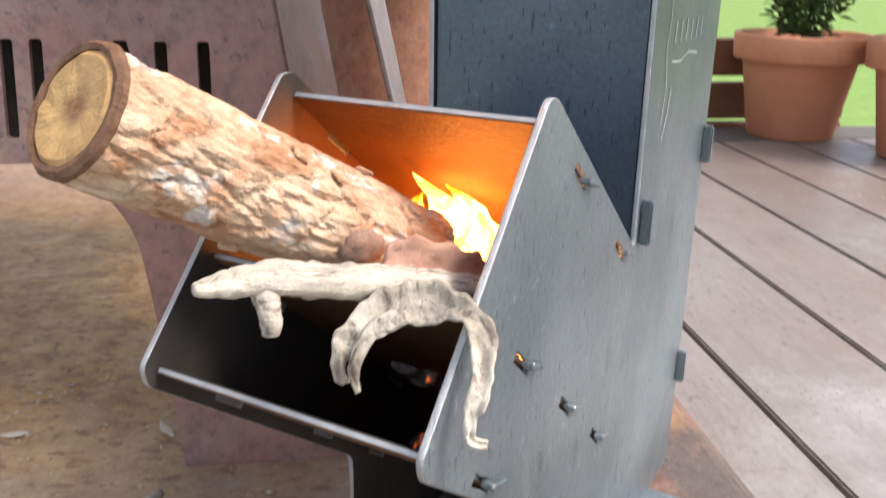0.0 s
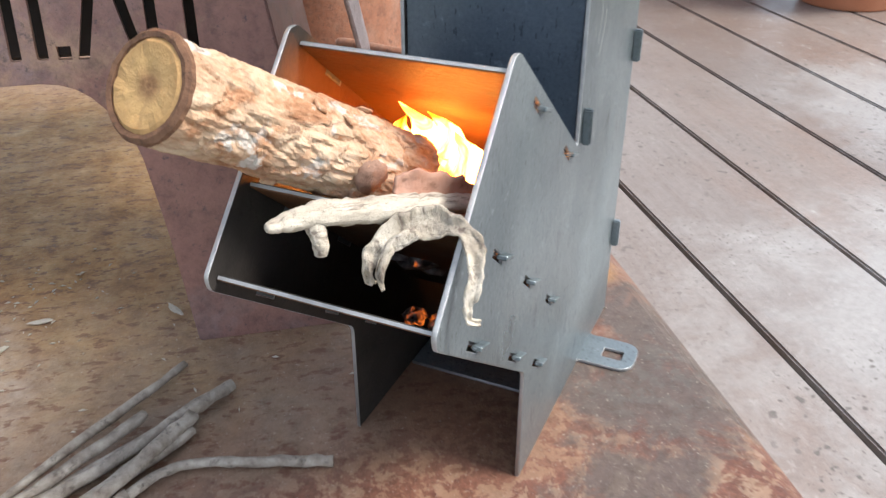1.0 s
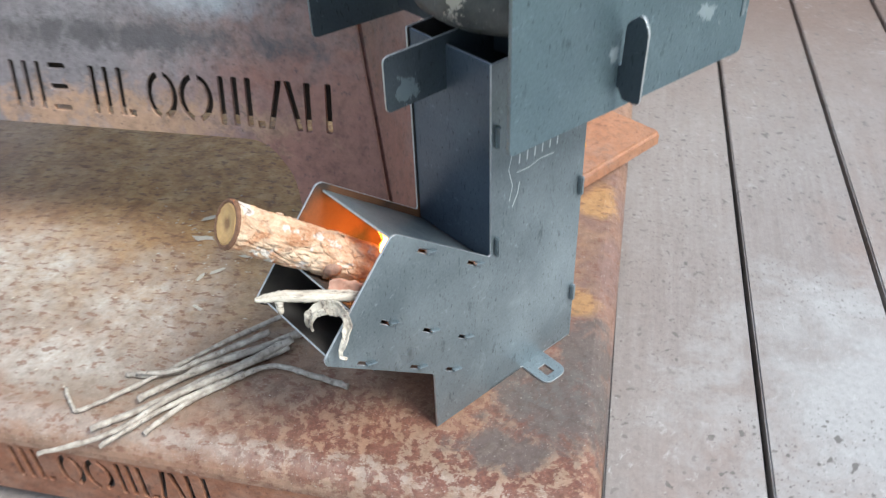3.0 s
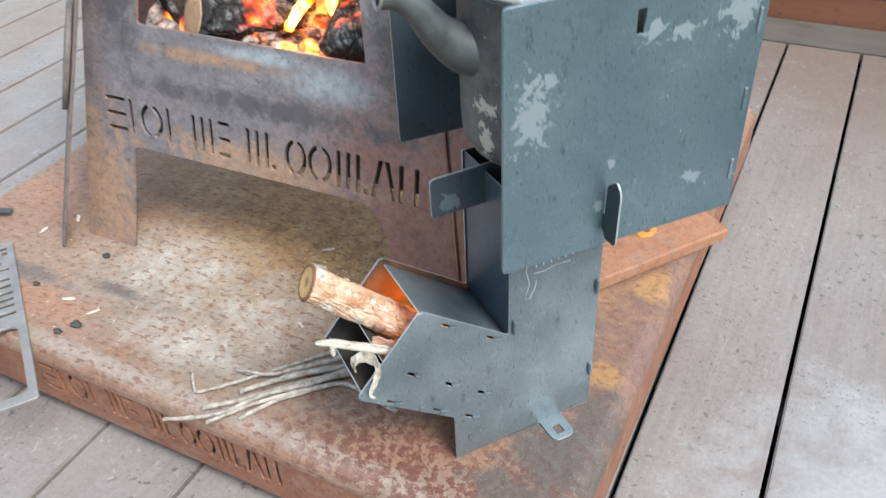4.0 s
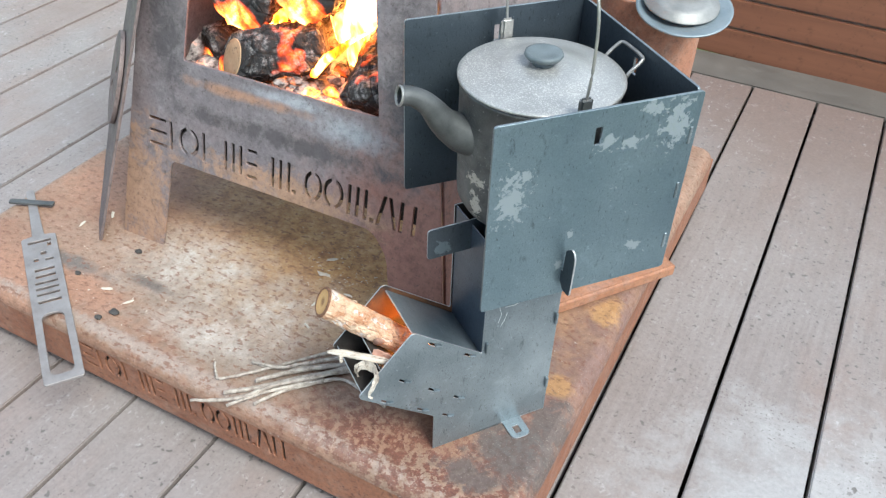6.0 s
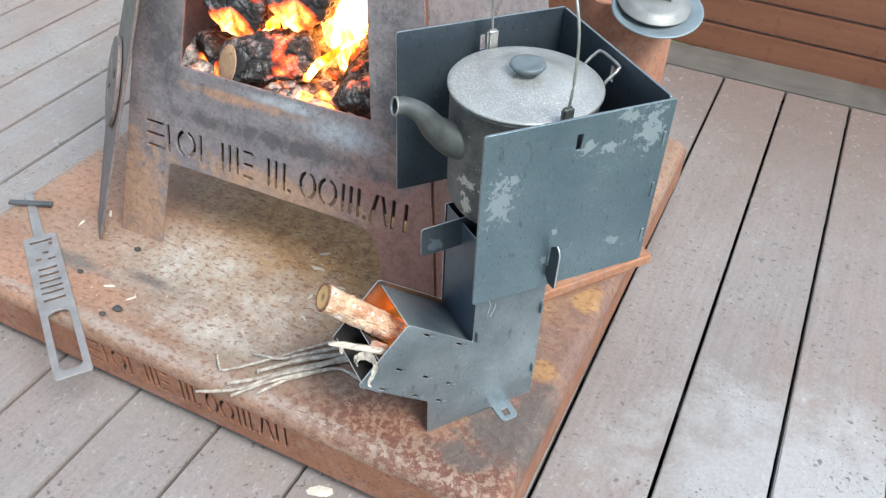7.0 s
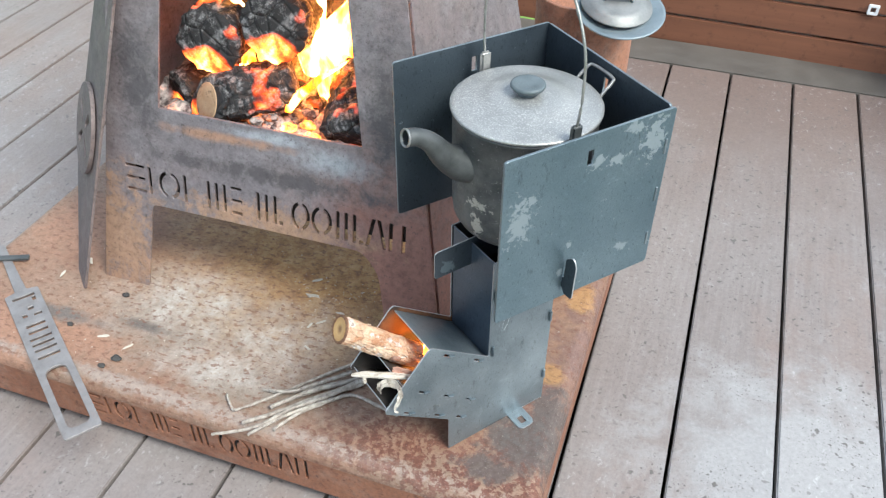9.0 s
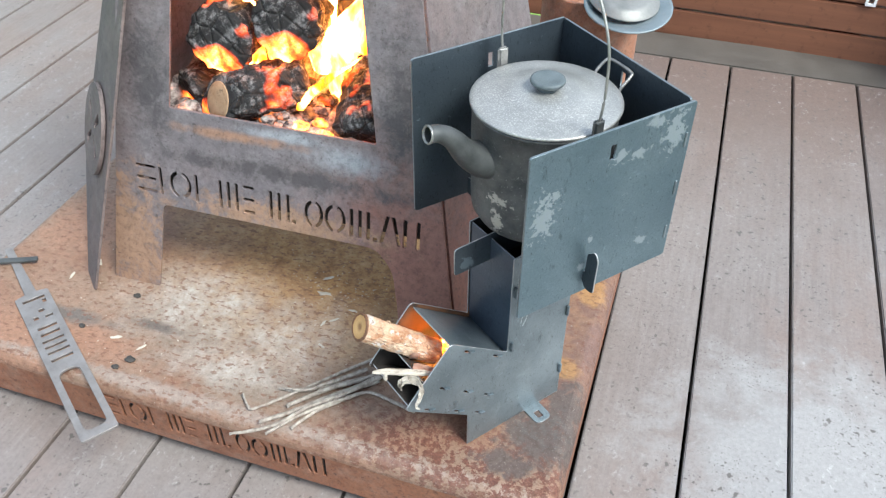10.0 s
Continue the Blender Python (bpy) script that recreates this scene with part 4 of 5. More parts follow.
for k in range(16):
    an, z = rng.uniform(0, 6.28), rng.uniform(0.032, LOG * 0.85)
    r = 0.0146
    w, l = rng.uniform(0.002, 0.0045), rng.uniform(0.004, 0.009)
    bmf = new_box((-w / 2, -l / 2, -0.0006), (w / 2, l / 2, 0.0007), 0.0005, 1)
    for v in bmf.verts:
        v.co.x += 0.0012 * noise.noise(v.co * 400 + Vector((k, 0, 0)))
        v.co.z += 0.0010 * (v.co.y / l) - 0.06 * v.co.x ** 2 / 0.004
    bmf.transform(Matrix.Rotation(an, 4, "Z") @ Matrix.Translation((r, 0, z)) @ Matrix.Rotation(radians(90), 4, "Y") @ Matrix.Rotation(rng.uniform(-0.5, 0.5), 4, "Z"))
    part("bark_flake", bmf, M_BARK, log)
knot_dir = (log.matrix_world.inverted() @ Vector((-0.064, -0.013, 0.161)))
kd = Vector((knot_dir.x, knot_dir.y, 0)).normalized()
kn.transform(Matrix.Translation(kd * 0.0135 + Vector((0, 0, knot_dir.z))) @ kd.to_track_quat("Z", "Y").to_matrix().to_4x4())
part("knot", kn, M_KNOT, log, "round cut knot", smooth=True)

# silvered driftwood across the mouth
drift = empty("driftwood", Matrix.Translation((-0.098, -0.059, 0.1705)))
tagged(drift, "silvery dead branch with a stub, laid across the stove's mouth", "branch")
o = Vector((-0.098, -0.059, 0.1705))
P = [Vector(p) - o for p in ((-0.0985, -0.0595, 0.1705), (-0.093, -0.0565, 0.1700), (-0.084, -0.052, 0.1695), (-0.071, -0.045, 0.1655), (-0.056, -0.0375, 0.1615), (-0.038, -0.026, 0.155), (-0.02, -0.012, 0.148))]
part("limb", tube(P, [0.0012, 0.0028, 0.0037, 0.0040, 0.0040, 0.0034, 0.0026], 18, 0.22, 420, 10), M_DRIFT, drift, smooth=True)
P = [Vector(p) - o for p in ((-0.086, -0.053, 0.168), (-0.0845, -0.0555, 0.1625), (-0.0845, -0.056, 0.1585))]
part("stub", tube(P, [0.0030, 0.0023, 0.0018], 12, 0.22, 420, 6), M_DRIFT, drift, smooth=True)

# curled strip of pale bark that hangs from it
curl = empty("bark_curl", Matrix.Translation((-0.06, -0.047, 0.155)))
tagged(curl, "curled strip of pale dead bark drooping out of the stove", "bark")
o = Vector((-0.06, -0.047, 0.155))


def ribbon(path, wide, thick=0.0012, seedv=0.0):
    """A curled strip along the path; each station gives a point, a width and the way of its width."""
    bm = bmesh.new()
    rows = []
    for i, (p, w, d) in enumerate(zip(path, wide, [None] * len(path))):
        p = Vector(p) - o
        nx = Vector(path[min(i + 1, len(path) - 1)]) - Vector(path[max(i - 1, 0)])
        side = nx.normalized().cross(Vector((0.05, 0.86, -0.5))).normalized()
        fwd = side.cross(nx).normalized()
        row = []
        w *= 1 + 0.3 * noise.noise(p * 330 + Vector((seedv, 4, 0)))
        for k in range(7):
            s = (k - 3) / 3
            off = side * s * w / 2 + fwd * (0.16 * w * (1 - s * s)) + fwd * 0.0016 * noise.noise((p + side * s * w * 2) * 260 + Vector((seedv, 0, 0)))
            row.append(bm.verts.new(p + off))
        rows.append(row)
    for a, b in zip(rows, rows[1:]):
        for k in range(6):
            bm.faces.new((a[k], a[k + 1], b[k + 1], b[k]))
    bmesh.ops.recalc_face_normals(bm, faces=bm.faces)
    bmesh.ops.solidify(bm, geom=bm.faces, thickness=thick)
    return bm


def smooth_path(pts, n=6):
    out = []
    pts = [Vector(p) for p in pts]
    for i in range(len(pts) - 1):
        p0, p1, p2, p3 = pts[max(i - 1, 0)], pts[i], pts[i + 1], pts[min(i + 2, len(pts) - 1)]
        for k in range(n):
            t = k / n
            out.append(0.5 * ((2 * p1) + (p2 - p0) * t + (2 * p0 - 5 * p1 + 4 * p2 - p3) * t * t + (3 * p1 - p0 - 3 * p2 + p3) * t ** 3))
    return out + [pts[-1]]


def blend(vals, n=6):
    out = []
    for a, b in zip(vals, vals[1:]):
        out += [a + (b - a) * k / n for k in range(n)]
    return out + [vals[-1]]


arch = ((-0.0700, -0.0500, 0.1430), (-0.0708, -0.0502, 0.1495), (-0.0672, -0.0490, 0.1560), (-0.0590, -0.0480, 0.1602), (-0.0503, -0.0488, 0.1615), (-0.0437, -0.0527, 0.1607), (-0.0405, -0.0574, 0.1560),
        (-0.0415, -0.0622, 0.1492), (-0.0440, -0.0648, 0.1424), (-0.0440, -0.0658, 0.1372), (-0.0405, -0.0652, 0.1350))
part("strip", ribbon(smooth_path(arch, 10), blend((0.0022, 0.0034, 0.0056, 0.0092, 0.0086, 0.0058, 0.0050, 0.0046, 0.0034, 0.0022, 0.0014), 10), 0.0007), M_CURL, curl, smooth=True)
fold = tuple((x + 0.0030, y - 0.0012, z - 0.0012) for x, y, z in arch[:4])
part("inner_fold", ribbon(smooth_path(fold, 8), blend((0.0014, 0.0024, 0.0036, 0.0040), 8), 0.0006, 3.0), M_CURL, curl, "grooved inner layer", smooth=True)
peel = empty("bark_strip", Matrix.Translation((-0.05, -0.036, 0.161)))
tagged(peel, "reddish strip of peeled bark lying in the stove's mouth", "bark")
o = Vector((-0.05, -0.036, 0.161))
part("strip", ribbon(smooth_path(((-0.0595, -0.0330, 0.1665), (-0.0530, -0.0330, 0.1650), (-0.0450, -0.0315, 0.1620), (-0.0360, -0.0270, 0.1570), (-0.0250, -0.019, 0.150))), blend((0.005, 0.010, 0.013, 0.012, 0.008)), seedv=8.0), M_PEEL, peel, smooth=True)

# flames and embers in the firebox, in the stove's own frame
fire = empty("stove_fire", pose(0, 0, 0, 0, 0, -36.5))
tagged(fire, "bright yellow flames among embers inside the stove", "fire")


def flame(base, height, width, lean, seed, n=14, sides=14):
    """A licking tongue of flame, twisting as it narrows."""
    bm = bmesh.new()
    rings = []
    base = Vector(base)
    for i in range(n + 1):
        t = i / n
        w = width * (math.sin(math.pi * min(1, t * 0.86 + 0.14)) ** 0.8) * (1 - 0.35 * t)
        c = base + Vector((0, 0, height * t)) + Vector(lean) * (t ** 1.4) + Vector((noise.noise((seed, t * 3, 0)), noise.noise((0, seed, t * 3)), 0)) * width * 0.9 * t
        ring = []
        for k in range(sides):
            an = 2 * math.pi * k / sides
            s = 1 + 0.35 * noise.noise((math.cos(an) + seed, math.sin(an), t * 4))
            ring.append(bm.verts.new(c + Vector((math.cos(an) * w * s, math.sin(an) * w * 0.45 * s, 0))))
        rings.append(ring)
    for a, b in zip(rings, rings[1:]):
        for k in range(sides):
            bm.faces.new((a[k], a[(k + 1) % sides], b[(k + 1) % sides], b[k]))
    bm.faces.new(rings[0][::-1])
    bm.faces.new(rings[-1])
    return bm


for base, h, w, lean, sd_ in (((-0.058, 0.012, 0.112), 0.050, 0.0130, (0.000, -0.008, 0), 7.7), ((-0.050, 0.008, 0.112), 0.058, 0.0140, (-0.004, -0.010, 0), 1.3), ((-0.040, 0.006, 0.112), 0.056, 0.0160, (-0.004, -0.010, 0), 2.9), ((-0.030, 0.004, 0.114), 0.048, 0.0150, (-0.002, -0.008, 0), 5.1),
                              ((-0.020, 0.003, 0.114), 0.044, 0.0105, (0.000, -0.006, 0), 9.2), ((-0.036, 0.000, 0.116), 0.036, 0.0180, (-0.002, -0.004, 0), 11.4), ((-0.022, -0.003, 0.118), 0.032, 0.0120, (0.000, -0.002, 0), 13.1)):
    part("flame", flame(base, h, w, lean, sd_), M_FLAME, fire, smooth=True)
for k in range(9):
    bm = lump((0.007, 0.006, 0.005), k + 20, 0.35, 2.0, 2)
    v = rng.uniform(0.004, 0.034)
    bm.transform(Matrix.Translation((rng.uniform(-0.072, -0.014), v, 0.1055 - 0.855 * v)))
    part("ember", bm, M_EMBER, fire, smooth=True)
for k in range(8):
    bm = lump((0.005, 0.005, 0.0035), k + 50, 0.35, 2.0, 3)
    v = rng.uniform(-0.006, 0.024)
    bm.transform(Matrix.Translation((rng.uniform(-0.055, -0.012), v, 0.0735 - 0.787 * v)))
    part("ember", bm, M_EMBER, fire, smooth=True)


# ---- the outdoor heater: slotted plates round a fire ----
LEAN_B = 0.206
heater = empty("fire_heater", pose(-0.62, 0.1342, 0, 0, 0, 1.09))
tagged(heater, "heat-stained steel outdoor fire heater with slots cut in its front, burning", "fire pit")
HT = 0.60
OUT = [(0.0, 0.0), (0.079, 0.0), (0.102, 0.143), (0.435, 0.143), (0.458, 0.112), (0.466, 0.065), (0.474, 0.0), (0.557, 0.0), (0.463, HT), (0.092, HT)]
OPEN = [(0.129, 0.292), (0.430, 0.292), (0.4025, 0.51), (0.156, 0.51)]
lean_m = Matrix(((1, 0, 0, 0), (0, 1, LEAN_B, 0), (0, 0, 1, 0), (0, 0, 0, 1)))
me = upright(cut_plate([rounded(OUT, [0.002, 0.002, 0.01, 0.018, 0.012, 0.01, 0.002, 0.002, 0.01, 0.01]), rounded(OPEN, 0.004)] + slot_row(0.0635, 0.495, 0.1595, 0.2015, 0.007), 0.004))
me.transform(lean_m)
front_panel = part("front_panel", me, M_HEATER, heater, "purple-brown front panel with cut slots and a tapered opening")

def side_wall(bot, slope, flip, outline, lab, flare=0.0):
    """A side plate whose outline is given in (depth, height), leaning inwards as it rises."""
    me = cut_plate([outline], 0.004)
    me.transform(to_side)
    sh = Matrix(((1, flare, slope, bot), (0, 1, 0, 0), (0, 0, 1, 0), (0, 0, 0, 1)))
    me.transform(sh)
    return part("side_panel", me, M_HEATER, heater, lab)


left_wall = side_wall(-0.005, 0.157, 1, rounded([(0.005, 0.005), (0.08, 0.005), (0.11, 0.2), (0.30, 0.2), (0.33, 0.005), (0.37, 0.005), (0.34, HT), (0.128, HT)], 0.004), "side panel")
right_wall = side_wall(0.5525, -0.2073, -1, rounded([(0.0055, 0.0), (0.085, 0.0), (0.10, 0.03), (0.115, 0.12), (0.13, 0.21), (0.27, 0.21), (0.29, 0.0), (0.33, 0.0), (0.33, HT), (0.130, HT)], 0.006), "side panel", 0.25)
# splayed wing with a round vent plate that has a cross cut in it
wa = radians(137)
wd, wn_ = Vector((math.cos(wa), math.sin(wa), 0)), Vector((math.sin(wa), -math.cos(wa), 0))
wu = Vector((0.20, 0.29, 1.0))
wz = wd.cross(wu).normalized()
wing_m = heater.matrix_world.inverted() @ Matrix(((wd.x, wu.x, wz.x, -0.648), (wd.y, wu.y, wz.y, 0.107), (wd.z, wu.z, wz.z, 0.001), (0, 0, 0, 1)))
me = cut_plate([rounded([(-0.025, 0.0), (0.026, 0.0), (0.095, 0.135), (0.110, 0.2), (0.095, 0.245), (0.080, 0.36), (0.060, 0.466), (0.050, 0.56), (-0.040, 0.56), (-0.040, 0.465), (-0.040, 0.293), (-0.030, 0.15)], 0.004)], 0.004)
me.transform(wing_m)
wing = part("wing", me, M_WING, heater, "splayed wing plate with a round vent")
blades = [[(math.cos(a + w) * r, math.sin(a + w) * r) for r, w in ((0.010, -0.35), (0.042, -0.16), (0.042, 0.16), (0.010, 0.35))] for a in (0.785, 2.356, 3.927, 5.498)]
me = cut_plate([[(0.056 * math.cos(k * math.pi / 24), 0.064 * math.sin(k * math.pi / 24)) for k in range(48)]] + blades, 0.006)
me.transform(wing_m @ Matrix.Translation((0.038, 0.226, -0.0075)))
part("vent_plate", me, M_WING, wing, "round steel vent plate")
# added box that blocks light behind the slots, so they read dark
part("ash_box", new_box((0.060, 0.058, 0.146), (0.498, 0.105, 0.2355), 0.002, 1), M_SOOT, heater, "black box added behind the slots to keep them dark")
bm = new_box((0.115, 0.33, 0.237), (0.520, 0.334, HT), 0.001, 1)
part("back_panel", bm, M_HEATER, heater)
part("roof_plate", new_box((0.092, 0.126, HT + 0.0005), (0.463, 0.345, HT + 0.004), 0.001, 1), M_HEATER, heater)
part("floor_plate", new_box((0.046, 0.056, 0.236), (0.512, 0.328, 0.24), 0.0008, 1), M_HEATER, heater)
part("flue", lathe([(0.06, HT + 0.0045), (0.06, HT + 0.5), (0.057, HT + 0.5), (0.057, HT + 0.0045), (0.06, HT + 0.0045)], 40), M_HEATER, heater, smooth=True).location = (0.278, 0.235, 0)

# ---- the fire in the heater ----
IN_FIRE = heater.matrix_world @ Matrix.Translation((-0.005, 0.031, 0.0))
hfire = empty("heater_fire", IN_FIRE.copy())
tagged(hfire, "bed of glowing coals with flames in the heater", "fire")
bm = bmesh.new()
NX, NY = 60, 34
grid = [[bm.verts.new((0.085 + 0.385 * i / NX, 0.050 + 0.22 * j / NY, 0.262 + 0.045 * j / NY + 0.016 * noise.fractal(Vector((i * 0.16, j * 0.16, 2.0)), 1.0, 2.0, 5))) for j in range(NY + 1)] for i in range(NX + 1)]
for i in range(NX):
    for j in range(NY):
        bm.faces.new((grid[i][j], grid[i + 1][j], grid[i + 1][j + 1], grid[i][j + 1]))
part("coal_bed", bm, M_EMBER, hfire, "ash and glowing coals", smooth=True)
for k in range(46):
    bm = lump((rng.uniform(0.006, 0.014), rng.uniform(0.006, 0.012), rng.uniform(0.005, 0.009)), k + 80, 0.4, 2.0, 2)
    y = rng.uniform(0.048, 0.15)
    bm.transform(Matrix.Translation((rng.uniform(0.12, 0.44), y, 0.272 + 0.2 * (y - 0.05))))
    part("coal", bm, M_EMBER if k % 3 else M_CHAR, hfire)
for base, h, w, lean, sd_ in (((0.345, 0.13, 0.29), 0.17, 0.028, (0.03, 0.02, 0), 11.0), ((0.385, 0.14, 0.30), 0.20, 0.03, (-0.005, 0.02, 0), 12.6), ((0.225, 0.11, 0.30), 0.15, 0.022, (-0.02, 0.03, 0), 14.2),
                              ((0.26, 0.13, 0.31), 0.17, 0.026, (0.02, 0.02, 0), 15.9), ((0.31, 0.15, 0.31), 0.2, 0.026, (0.0, 0.02, 0), 17.7), ((0.20, 0.13, 0.31), 0.14, 0.018, (0.0, 0.02, 0), 19.1)):
    part("flame", flame(base, h, w, lean, sd_, 18, 18), M_FIRE, hfire, smooth=True)
part("flame", flame((0.30, 0.085, 0.285), 0.085, 0.010, (0.09, 0.02, 0), 23.0, 16, 16), M_FIRE, hfire, smooth=True)


def charred(a, b, r0, r1, seed, lab, cut=False):
    """A burnt log, blocky and cracked, between two points of the heater's frame."""
    a, b = Vector(a), Vector(b)
    ob = empty("burning_log", IN_FIRE @ Matrix.Translation(a) @ (b - a).to_track_quat("Z", "Y").to_matrix().to_4x4())
    tagged(ob, lab, "log", "logs burning in the heater")
    length = (b - a).length
    bm = bmesh.new()
    rings = []
    axis = (b - a).normalized()
    face = (b - a).to_track_quat("Z", "Y").to_matrix().transposed() @ Vector((-0.50, -0.76, 0.40)).normalized()
    for i in range(41):
        t = i / 40
        end = min(1.0, 0.72 + 6 * min(t, 1 - t)) if not cut else min(1.0, 0.97 + 6 * t, 0.72 + 6 * (1 - t))
        ring = []
        for k in range(40):
            an = 2 * math.pi * k / 40
            p = Vector((math.cos(an), math.sin(an), 0))
            h = noise.fractal(Vector((p.x * 1.7 + seed, p.y * 1.7, t * length * 26)), 1.0, 2.0, 5)
            cell = noise.voronoi(Vector((p.x * 2.4 + seed, p.y * 2.4, t * length * 48)))[0]
            r = (r0 + (r1 - r0) * t) * end * (0.93 + 0.10 * min(1, (cell[1] - cell[0]) * 4) + 0.12 * h)
            skew = -(face.x * p.x + face.y * p.y) * r / face.z * (1 - t) ** 3 if cut else 0.0
            ring.append(bm.verts.new((p.x * r, p.y * r, t * length + skew)))
        rings.append(ring)
    for x, y in zip(rings, rings[1:]):
        for k in range(40):
            bm.faces.new((x[k], x[(k + 1) % 40], y[(k + 1) % 40], y[k]))
    bm.faces.new(rings[-1])
    bm.faces.new(rings[0][::-1])
    part("charred_wood", bm, M_CHAR, ob)
    if cut:
        disc = lathe([(0.0, 0.0022), (r0 * 0.6, 0.0020), (r0 * 0.80, 0.0012), (r0 * 0.84, -0.003)], 32)
        disc.transform(face.to_track_quat("Z", "Y").to_matrix().to_4x4())
        part("cut_end", disc, M_SCORCH, ob, "scorched tan cut end")
    return ob


M_SCORCH = wood_mat("scorched_end_grain", (0.30, 0.18, 0.10), (0.48, 0.33, 0.20), (0.09, 0.06, 0.045), 60, (1, 1, 1))
charred((0.195, 0.052, 0.298), (0.30, 0.12, 0.318), 0.034, 0.036, 1.0, "charred log with a scorched tan cut end, on glowing coals", True)
charred((0.195, 0.075, 0.375), (0.19, 0.21, 0.36), 0.046, 0.05, 2.0, "blackened log end with a red glowing flank")
charred((0.295, 0.082, 0.405), (0.27, 0.21, 0.39), 0.046, 0.05, 3.0, "square black charred log resting above the flames")
charred((0.405, 0.055, 0.275), (0.38, 0.2, 0.345), 0.04, 0.042, 4.0, "grey ash-covered log with deep cracks")
charred((0.125, 0.085, 0.285), (0.19, 0.2, 0.30), 0.028, 0.03, 5.0, "broken charred log among red embers")


# ---- the hotplate behind the stove ----
hot = empty("hotplate", pose(0.037, 0.283, 0, 0, 0, 54.5))
tagged(hot, "rusty steel hotplate with a bar handle, lying on the plinth", "hotplate")
part("plate", new_box((0.0, 0.0, 0.0005), (0.212, 0.238, 0.0205), 0.004, 3), M_PLATE, hot)
ha, hb = Vector((0.117, 0.048, 0.0)), Vector((0.144, 0.180, 0.0))
hd_ = (hb - ha).normalized() * 0.007
up = Vector((0, 0, 1))
part("handle", tube([ha + up * 0.018, ha + up * 0.046, ha + hd_ * 0.3 + up * 0.056, ha + hd_ + up * 0.061, (ha + hb) / 2 + up * 0.062, hb - hd_ + up * 0.061, hb - hd_ * 0.3 + up * 0.056, hb + up * 0.046, hb + up * 0.018], [0.0045] * 9, 12), M_PIPE, hot, "rusty bar handle", smooth=True)
M_BURN = rust_mat("orange_weld_rust", (0.55, 0.22, 0.03), (0.62, 0.30, 0.06), (0.5, 0.25, 0.1), (0.3, 0.1, 0.03))
for post in (ha, hb):
    bm = lump((0.013, 0.011, 0.0016), post.y * 10, 0.5, 1.6, 3)
    bm.transform(Matrix.Translation((post.x, post.y, 0.0207)))
    part("weld", bm, M_BURN, hot, "bright orange rust round the weld", smooth=True)

# ---- the pipe with lids on it ----
PX, PY = -0.012, 0.715
pipe = empty("steel_pipe", pose(PX, PY, 0.0005))
tagged(pipe, "upright rusty steel pipe standing on the plinth", "pipe")
part("wall", lathe([(0.083, 0.0), (0.083, 0.318), (0.0825, 0.32), (0.078, 0.32), (0.078, 0.0), (0.083, 0.0)], 64), M_PIPE, pipe, smooth=True)
M_PAN = plain_mat("blue_grey_enamel", (0.13, 0.17, 0.19), (0.22, 0.26, 0.28), 18, 0.45, 0.3)
M_GREYLID = plain_mat("dull_aluminium", (0.17, 0.175, 0.17), (0.30, 0.30, 0.29), 25, 0.5, 0.5)
pan = empty("pan_lid", pose(0.056, 0.626, 0.3235, 13, 4, 0) @ Matrix.Diagonal((0.86, 0.86, 0.86, 1.0)))
tagged(pan, "blue-grey steel pan lid laid over the top of the pipe", "pan lid")
part("dish", lathe([(0.0000, 0.004), (0.0492, 0.004), (0.0615, 0.006), (0.0754, 0.012), (0.0791, 0.0125), (0.0795, 0.015), (0.0750, 0.0148), (0.0607, 0.009), (0.0492, 0.0072), (0.0000, 0.0072)], 64), M_PAN, pan, smooth=True)
glid = empty("pot_lid", pose(0.048, 0.634, 0.3370, 13, 4, 20) @ Matrix.Diagonal((0.86, 0.86, 0.86, 1.0)))
tagged(glid, "dull aluminium pot lid with a strap handle", "pot lid")
part("dish", lathe([(0.0000, 0.0), (0.0623, 0.0), (0.0648, 0.002), (0.0644, 0.004), (0.0541, 0.006), (0.0525, 0.0095), (0.0394, 0.012), (0.0000, 0.013)], 64), M_GREYLID, glid, smooth=True)
part("strap", tube([(-0.026, 0, 0.012), (-0.022, 0, 0.020), (0.0, 0, 0.025), (0.022, 0, 0.020), (0.026, 0, 0.012)], [0.006, 0.007, 0.009, 0.007, 0.006], 16, flat=0.35), M_PAN, glid, "dark strap handle", smooth=True)


# ---- kindling on the plinth ----
def twig(pts, r0, r1, lab):
    q = [(x, y, max(r0, r1) * 0.8 + 0.0004 + h * 0.75) for (x, y), h in zip(pts, lab[1])]
    n = len(q)
    return branch("twig", q, [0.8 * (r0 + (r1 - r0) * i / (n - 1)) for i in range(n)], M_TWIG, lab[0], "twig", 12, 0.5, 260, "twigs beside the stove", steps=7)


twig([(-0.312, -0.020), (-0.296, -0.036), (-0.285, -0.037), (-0.250, -0.001), (-0.2, 0.056), (-0.152, 0.112)], 0.0018, 0.0028, ("thin grey twig with a hooked tip", (0.004, 0.003, 0.003, 0.004, 0.006, 0.003)))
twig([(-0.271, 0.005), (-0.240, 0.011), (-0.196, 0.037), (-0.150, 0.068)], 0.0024, 0.0044, ("stout pale stick broken at both ends", (0.0, 0.0, 0.001, 0.001)))
twig([(-0.245, -0.022), (-0.214, 0.015), (-0.170, 0.052), (-0.128, 0.088)], 0.0034, 0.0042, ("straight grey stick with a cut end", (0.005, 0.004, 0.004, 0.004)))
twig([(-0.269, -0.055), (-0.233, -0.023), (-0.197, 0.014), (-0.147, 0.060)], 0.0030, 0.0048, ("knobbly grey-brown stick lying under others", (0.0, 0.001, 0.001, 0.001)))
